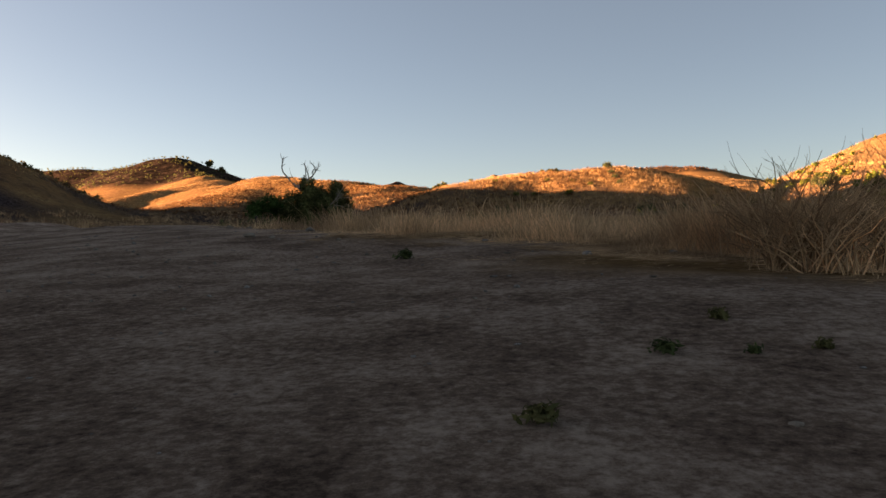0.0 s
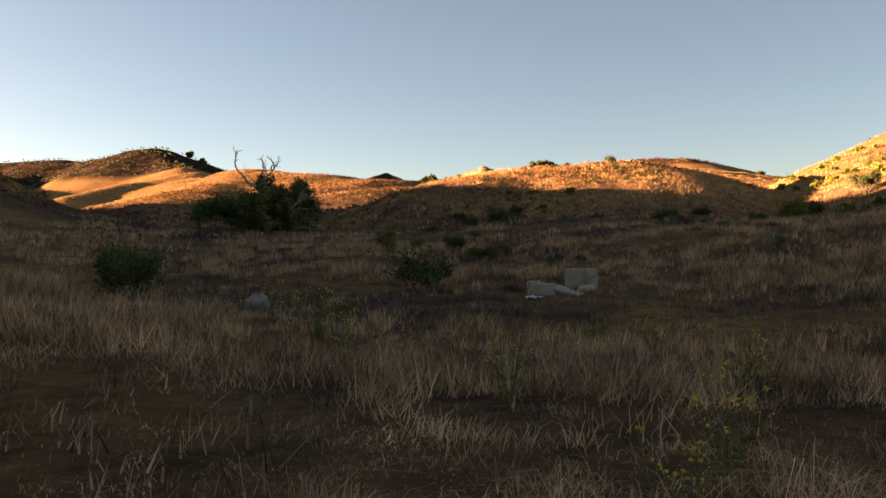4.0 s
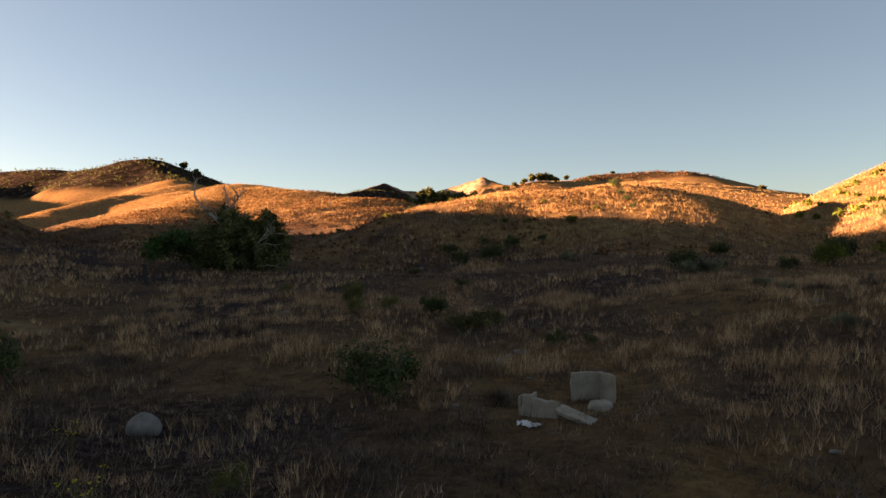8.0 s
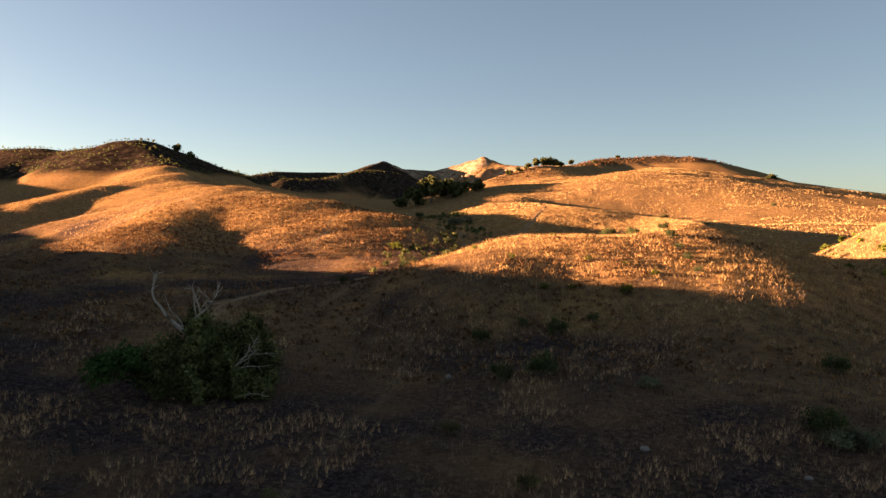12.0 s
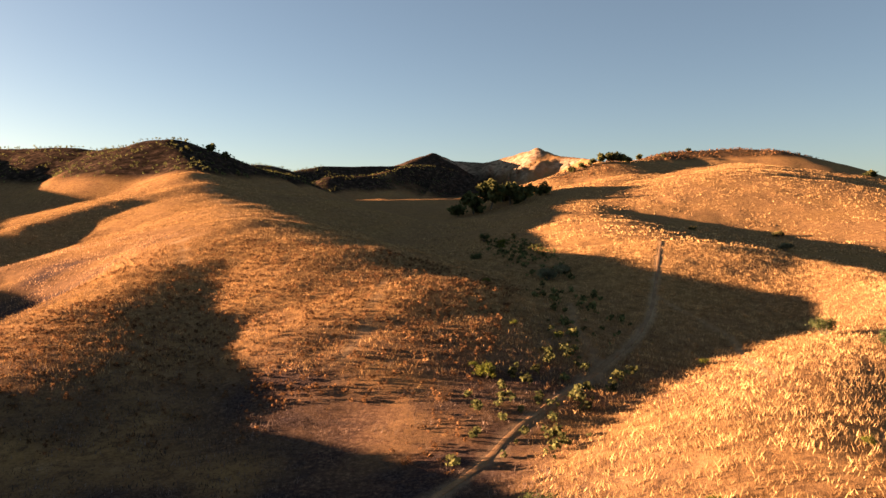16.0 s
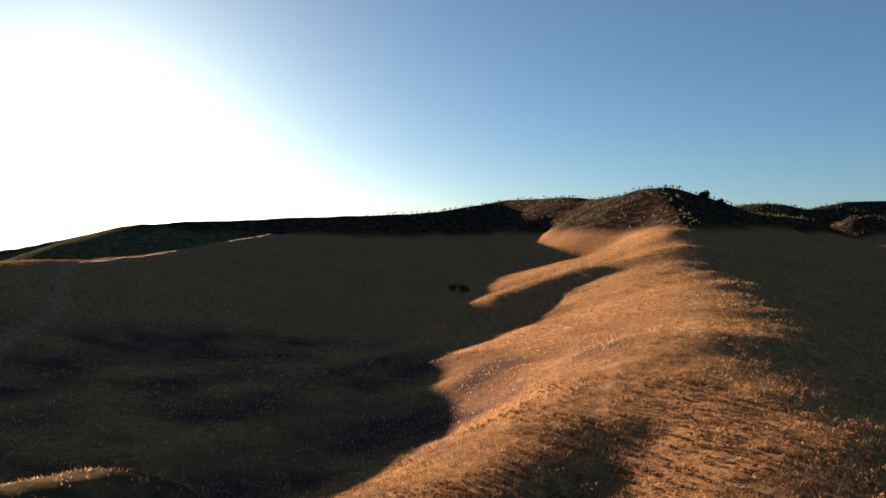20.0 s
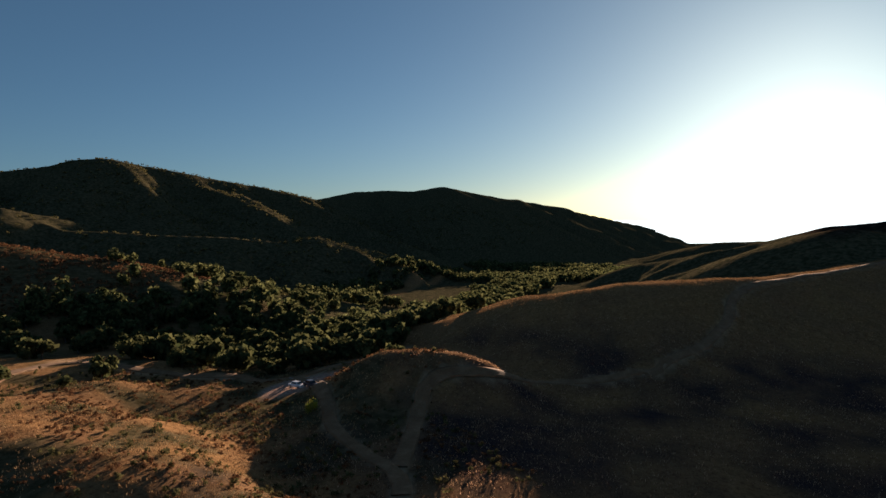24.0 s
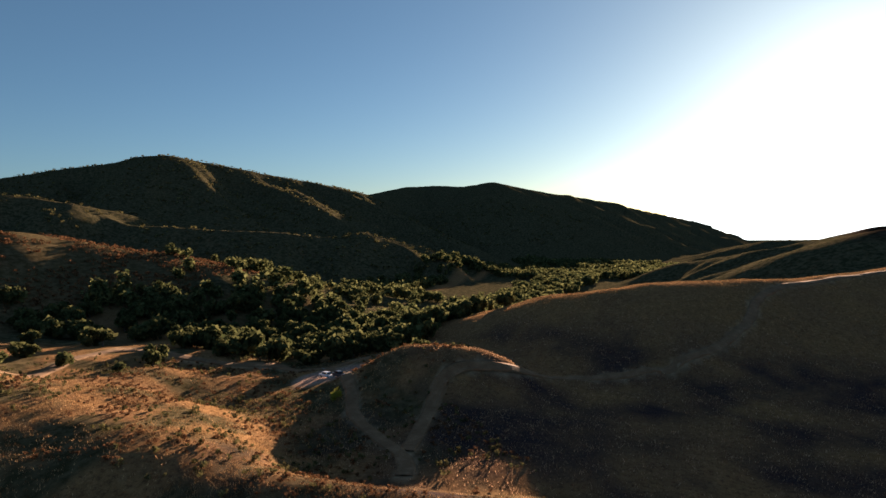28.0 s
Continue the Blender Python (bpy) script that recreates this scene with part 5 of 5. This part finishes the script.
def wood_stuff(name, x, y, low, high, label, mat, lobes=3, per=26, seed=5, flat=1.0):
    """Many crowns joined: far woodland and scrub."""
    r = np.random.RandomState(seed)
    w = low + (high - low) * r.rand(len(x))
    z = land(x, y)
    c, rad = [], []
    for k in range(lobes):
        a, q = r.rand(len(x)) * 6.28, 0.28 * w * r.rand(len(x))
        c.append(np.stack([x + np.cos(a) * q, y + np.sin(a) * q, z + flat * w * (0.25 + 0.3 * r.rand(len(x)))], 1))
        rad.append(np.stack([w * 0.33, w * 0.33, w * 0.28 * flat], 1))
    c, rad = np.concatenate(c), np.concatenate(rad)
    v, f = leaves([(0, 0, 0)], [(1, 1, 1)], [len(c) * per], 1.0, r, 0.6, 0.4, 0.7)
    v = v.reshape(-1, 4, 3)
    mid = v.mean(1, keepdims=True)
    rc, cc = np.repeat(rad, per, 0)[:, None], np.repeat(c, per, 0)[:, None]
    v = cc + mid * rc + (v - mid) * rc[..., :1] * 0.42
    return tagged(new(name, mesh_of(name, v.reshape(-1, 3), f, LEAF[mat])), label, "woodland", kind="stuff")


wood_stuff("far_woodland", x[250:], y[250:], 6, 11, "dark oak woodland filling the valley", "oak")
x, y = strew(1700, -1000, -640, -120, 120, r2)
keep = (land(x, y) < 12) & (fbm(x / 50, y / 50, 57, 3) > -0.1)
wood_stuff("valley_woodland", x[keep], y[keep], 7, 12, "trees along the far valley floor", "oak", 2, 22, 6)
# scrub on the southern hills
x, y = strew(12000, -1250, -170, -760, -60, r2)
h = land(x, y)
keep = (h > 8) & (fbm(x / 35, y / 35, 58, 3) > -0.35) & (np.hypot(x + 10, y - 144) < 1250) & ((x < -320) | (y < -300))
wood_stuff("chaparral", x[keep], y[keep], 3, 8, "dark scrub covering the southern hills", "olive", 1, 9, 8, 0.45)
x, y = strew(7000, -480, -150, 380, 900, r2)
b = cover(x, y, land(x, y))[1]
keep = (b > 0.4) & (r2.rand(len(x)) < 0.9)
wood_stuff("burnt_scrub", x[keep], y[keep], 1.5, 3.2, "sparse dark scrub on the burnt hills", "oak", 1, 10, 9)
x, y = strew(3400, -40, 215, 620, 905, r2)
keep = (cover(x, y, land(x, y))[1] > 0.3) & (r2.rand(len(x)) < 0.8)
wood_stuff("mesa_scrub", x[keep], y[keep], 2.0, 4.0, "dark brown scrub on the table-topped hill", "rust", 1, 12, 15, 0.6)
x, y = strew(5200, -320, -60, -30, 130, r2)
keep = (worn(x, y) < 0.2) & (fbm(x / 14, y / 14, 59, 3) > -0.12) & (along(MOUND, x, y)[0] < 60) & (x < -80)
wood_stuff("lawn_scrub", x[keep], y[keep], 0.5, 1.6, "low olive scrub on the sunlit mound", "olive", 2, 16, 10)

# rusty dry brush: the nose of the long ridge, the knoll's foot, the brown hill by the valley road
x, y = strew(12000, -95, 30, 84, 190, r2)
keep = (worn(x, y) < 0.15) & (fbm(x / 11, y / 11, 63, 3) > -0.05 + 0.25 * r2.rand(len(x)))
x2, y2 = strew(3400, -80, -18, 138, 192, r2)
front = worn(x2, y2) < 0.15
x, y, keep = np.append(x, x2), np.append(y, y2), np.append(keep, front)
keep &= (x < -27) | (y < 118)
wood_stuff("rusty_brush", x[keep], y[keep], 0.35, 0.9, "low rusty brown dry brush on the ridge foot", "rust", 1, 14, 11, 0.8)
x, y = strew(7000, -340, -160, -290, -80, r2)
keep = (fbm(x / 22, y / 22, 64, 3) > -0.25) & (land(x, y) > 17)
wood_stuff("brown_scrub", x[keep], y[keep], 1.5, 3.6, "brown scrub on the hill beside the valley road", "rust", 1, 10, 12, 0.6)
x, y = strew(4000, -180, -60, 0, 120, r2)
keep = (worn(x, y) < 0.2) & (fbm(x / 9, y / 9, 65, 3) > -0.05) & (along(MOUND, x, y)[0] < 60) & (x < -80)
wood_stuff("mound_brush", x[keep], y[keep], 0.5, 1.4, "rusty dry brush on the sunlit mound", "rust", 2, 12, 13, 0.7)

x, y = strew(900, 28, 130, 66, 172, r2)
keep = fbm(x / 8, y / 8, 66, 3) > 0.0
wood_stuff("hillside_scrub", x[keep], y[keep], 0.6, 2.0, "olive and green scrub on the sunlit hillside", "bright", 2, 22, 14, 0.8)

# green weeds and brush down the gully between the ridge and the knoll
x, y = strew(2400, -60, 0, 128, 300, r2)
d = along(VALLEYS[0], x, y)[0]
keep = (d < 3.5 + 3 * r2.rand(len(x))) & (worn(x, y) < 0.2) & (r2.rand(len(x)) < 0.75)
wood_stuff("gully_brush", x[keep], y[keep], 0.5, 1.8, "green and dry brush along the gully bed", "oak", 2, 16, 16, 0.9)

# the yellow-green tree and the round pale bush by the car park
for tx, ty, tw, kind, label in [(-142.5, 66.2, 3.5, "yellow", "bright yellow-green small tree beside the track"), (-214.8, 19.5, 7.5, "bright", "round pale green tree beside the road")]:
    ob = shrub(kind, 1.0, 77, 1.4)
    ob.name = "small_tree"
    ob.matrix_world = pose(tx, ty, ground_z(tx, ty) - 0.05) @ Matrix.Diagonal((tw, tw, tw, 1))
    tagged(ob, label, "tree")
put_oak(5, -262, 70, 8, "dark round oak behind the road hill", "roadside oaks")

# ---- car park ----
PAINT = {"white": plain_mat("white_paint", [(0.3, (0.7, 0.7, 0.7)), (0.7, (0.78, 0.78, 0.78))], 3, 0.3), "dark": plain_mat("dark_paint", [(0.3, (0.03, 0.035, 0.05)), (0.7, (0.05, 0.055, 0.07))], 3, 0.3)}
GLASS = plain_mat("tinted_glass", [(0.3, (0.02, 0.022, 0.025)), (0.7, (0.03, 0.032, 0.035))], 3, 0.08)
TYRE = plain_mat("tyre_rubber", [(0.3, (0.015, 0.015, 0.015)), (0.7, (0.03, 0.03, 0.03))], 9, 0.9)
RIM = plain_mat("rim_metal", [(0.3, (0.5, 0.5, 0.5)), (0.7, (0.6, 0.6, 0.6))], 5, 0.35, metal=0.9)
LAMP = plain_mat("lamp_lens", [(0.3, (0.6, 0.6, 0.58)), (0.7, (0.7, 0.7, 0.68))], 5, 0.2)


def box(sx, sy, sz, bevel=0.05, taper=1.0):
    bm = bmesh.new()
    bmesh.ops.create_cube(bm, size=1)
    for v in bm.verts:
        k = taper if v.co.z > 0 else 1
        v.co = Vector((v.co.x * sx * k, v.co.y * sy * (1 + (k - 1) * 0.5), v.co.z * sz))
    bmesh.ops.bevel(bm, geom=bm.edges[:], offset=bevel, segments=2, affect="EDGES")
    return bm


def car(x, y, turn, paint, label):
    root = plant("car", x, y, label, "car", "parked cars", 0.0, turn)
    part("body", box(4.5, 1.8, 0.65, 0.12), PAINT[paint], root).matrix_local = pose(0, 0, 0.62)
    cabin = part("cabin", box(2.6, 1.6, 0.6, 0.1, 0.7), PAINT[paint], root)
    cabin.matrix_local = pose(-0.2, 0, 1.22)
    for sy in (-1, 1):
        part("side_window", box(1.7, 0.03, 0.34, 0.01, 0.8), GLASS, cabin).matrix_local = pose(0, sy * 0.745, 0.02, sy * 9)
    for sx in (-1, 1):
        part("windscreen", box(0.03, 1.35, 0.42, 0.01), GLASS, cabin).matrix_local = pose(sx * 1.12, 0, 0.02, 0, -sx * 33)
        for sy in (-1, 1):
            bm = bmesh.new()
            bmesh.ops.create_cone(bm, cap_ends=True, segments=18, radius1=0.33, radius2=0.33, depth=0.22)
            wheel = part("wheel", bm, TYRE, root)
            wheel.matrix_local = pose(sx * 1.4, sy * 0.82, 0.33, 90)
            bm = bmesh.new()
            bmesh.ops.create_cone(bm, cap_ends=True, segments=12, radius1=0.2, radius2=0.2, depth=0.235)
            part("rim", bm, RIM, wheel)
            part("headlight" if sx > 0 else "tail_light", box(0.05, 0.35, 0.14, 0.02), LAMP, root).matrix_local = pose(sx * 2.24, sy * 0.65, 0.72)


car(-163.5, 51.5, 70, "white", "white parked car on the dirt car park")
car(-161.0, 56.5, 60, "dark", "dark parked car on the dirt car park")
for k in range(4):
    ob = new("log_barrier", limbs([([(-1.6, 0, 0.16), (0, 0.02, 0.18), (1.6, 0, 0.16)], (0.17, 0.16, 0.15))], DEAD, "log", 8))
    ob.matrix_world = pose(-176 + 1.6 * k, 43.5 + 3.4 * k, ground_z(-176 + 1.6 * k, 43.5 + 3.4 * k), 0, 0, 65)
    tagged(ob, "pale log barrier along the car park edge", "log", "log barriers")

# distant hills beyond the valley mouth, their haze put in as a pale glow
m = bpy.data.materials.new("haze_glow")
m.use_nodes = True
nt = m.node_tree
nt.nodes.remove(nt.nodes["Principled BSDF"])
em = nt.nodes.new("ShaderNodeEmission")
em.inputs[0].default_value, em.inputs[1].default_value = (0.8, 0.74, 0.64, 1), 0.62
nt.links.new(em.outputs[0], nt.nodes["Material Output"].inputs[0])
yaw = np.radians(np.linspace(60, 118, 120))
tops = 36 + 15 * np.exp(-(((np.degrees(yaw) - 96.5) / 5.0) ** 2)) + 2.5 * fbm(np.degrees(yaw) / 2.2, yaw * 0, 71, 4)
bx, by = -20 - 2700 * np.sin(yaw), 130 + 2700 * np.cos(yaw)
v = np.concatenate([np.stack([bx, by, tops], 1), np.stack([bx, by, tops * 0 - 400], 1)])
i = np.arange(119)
tagged(new("backdrop", mesh_of("backdrop", v, np.stack([i, i + 1, i + 121, i + 120], 1), m)), "pale hills at the horizon, their haze a glowing colour", "hills", kind="structure")
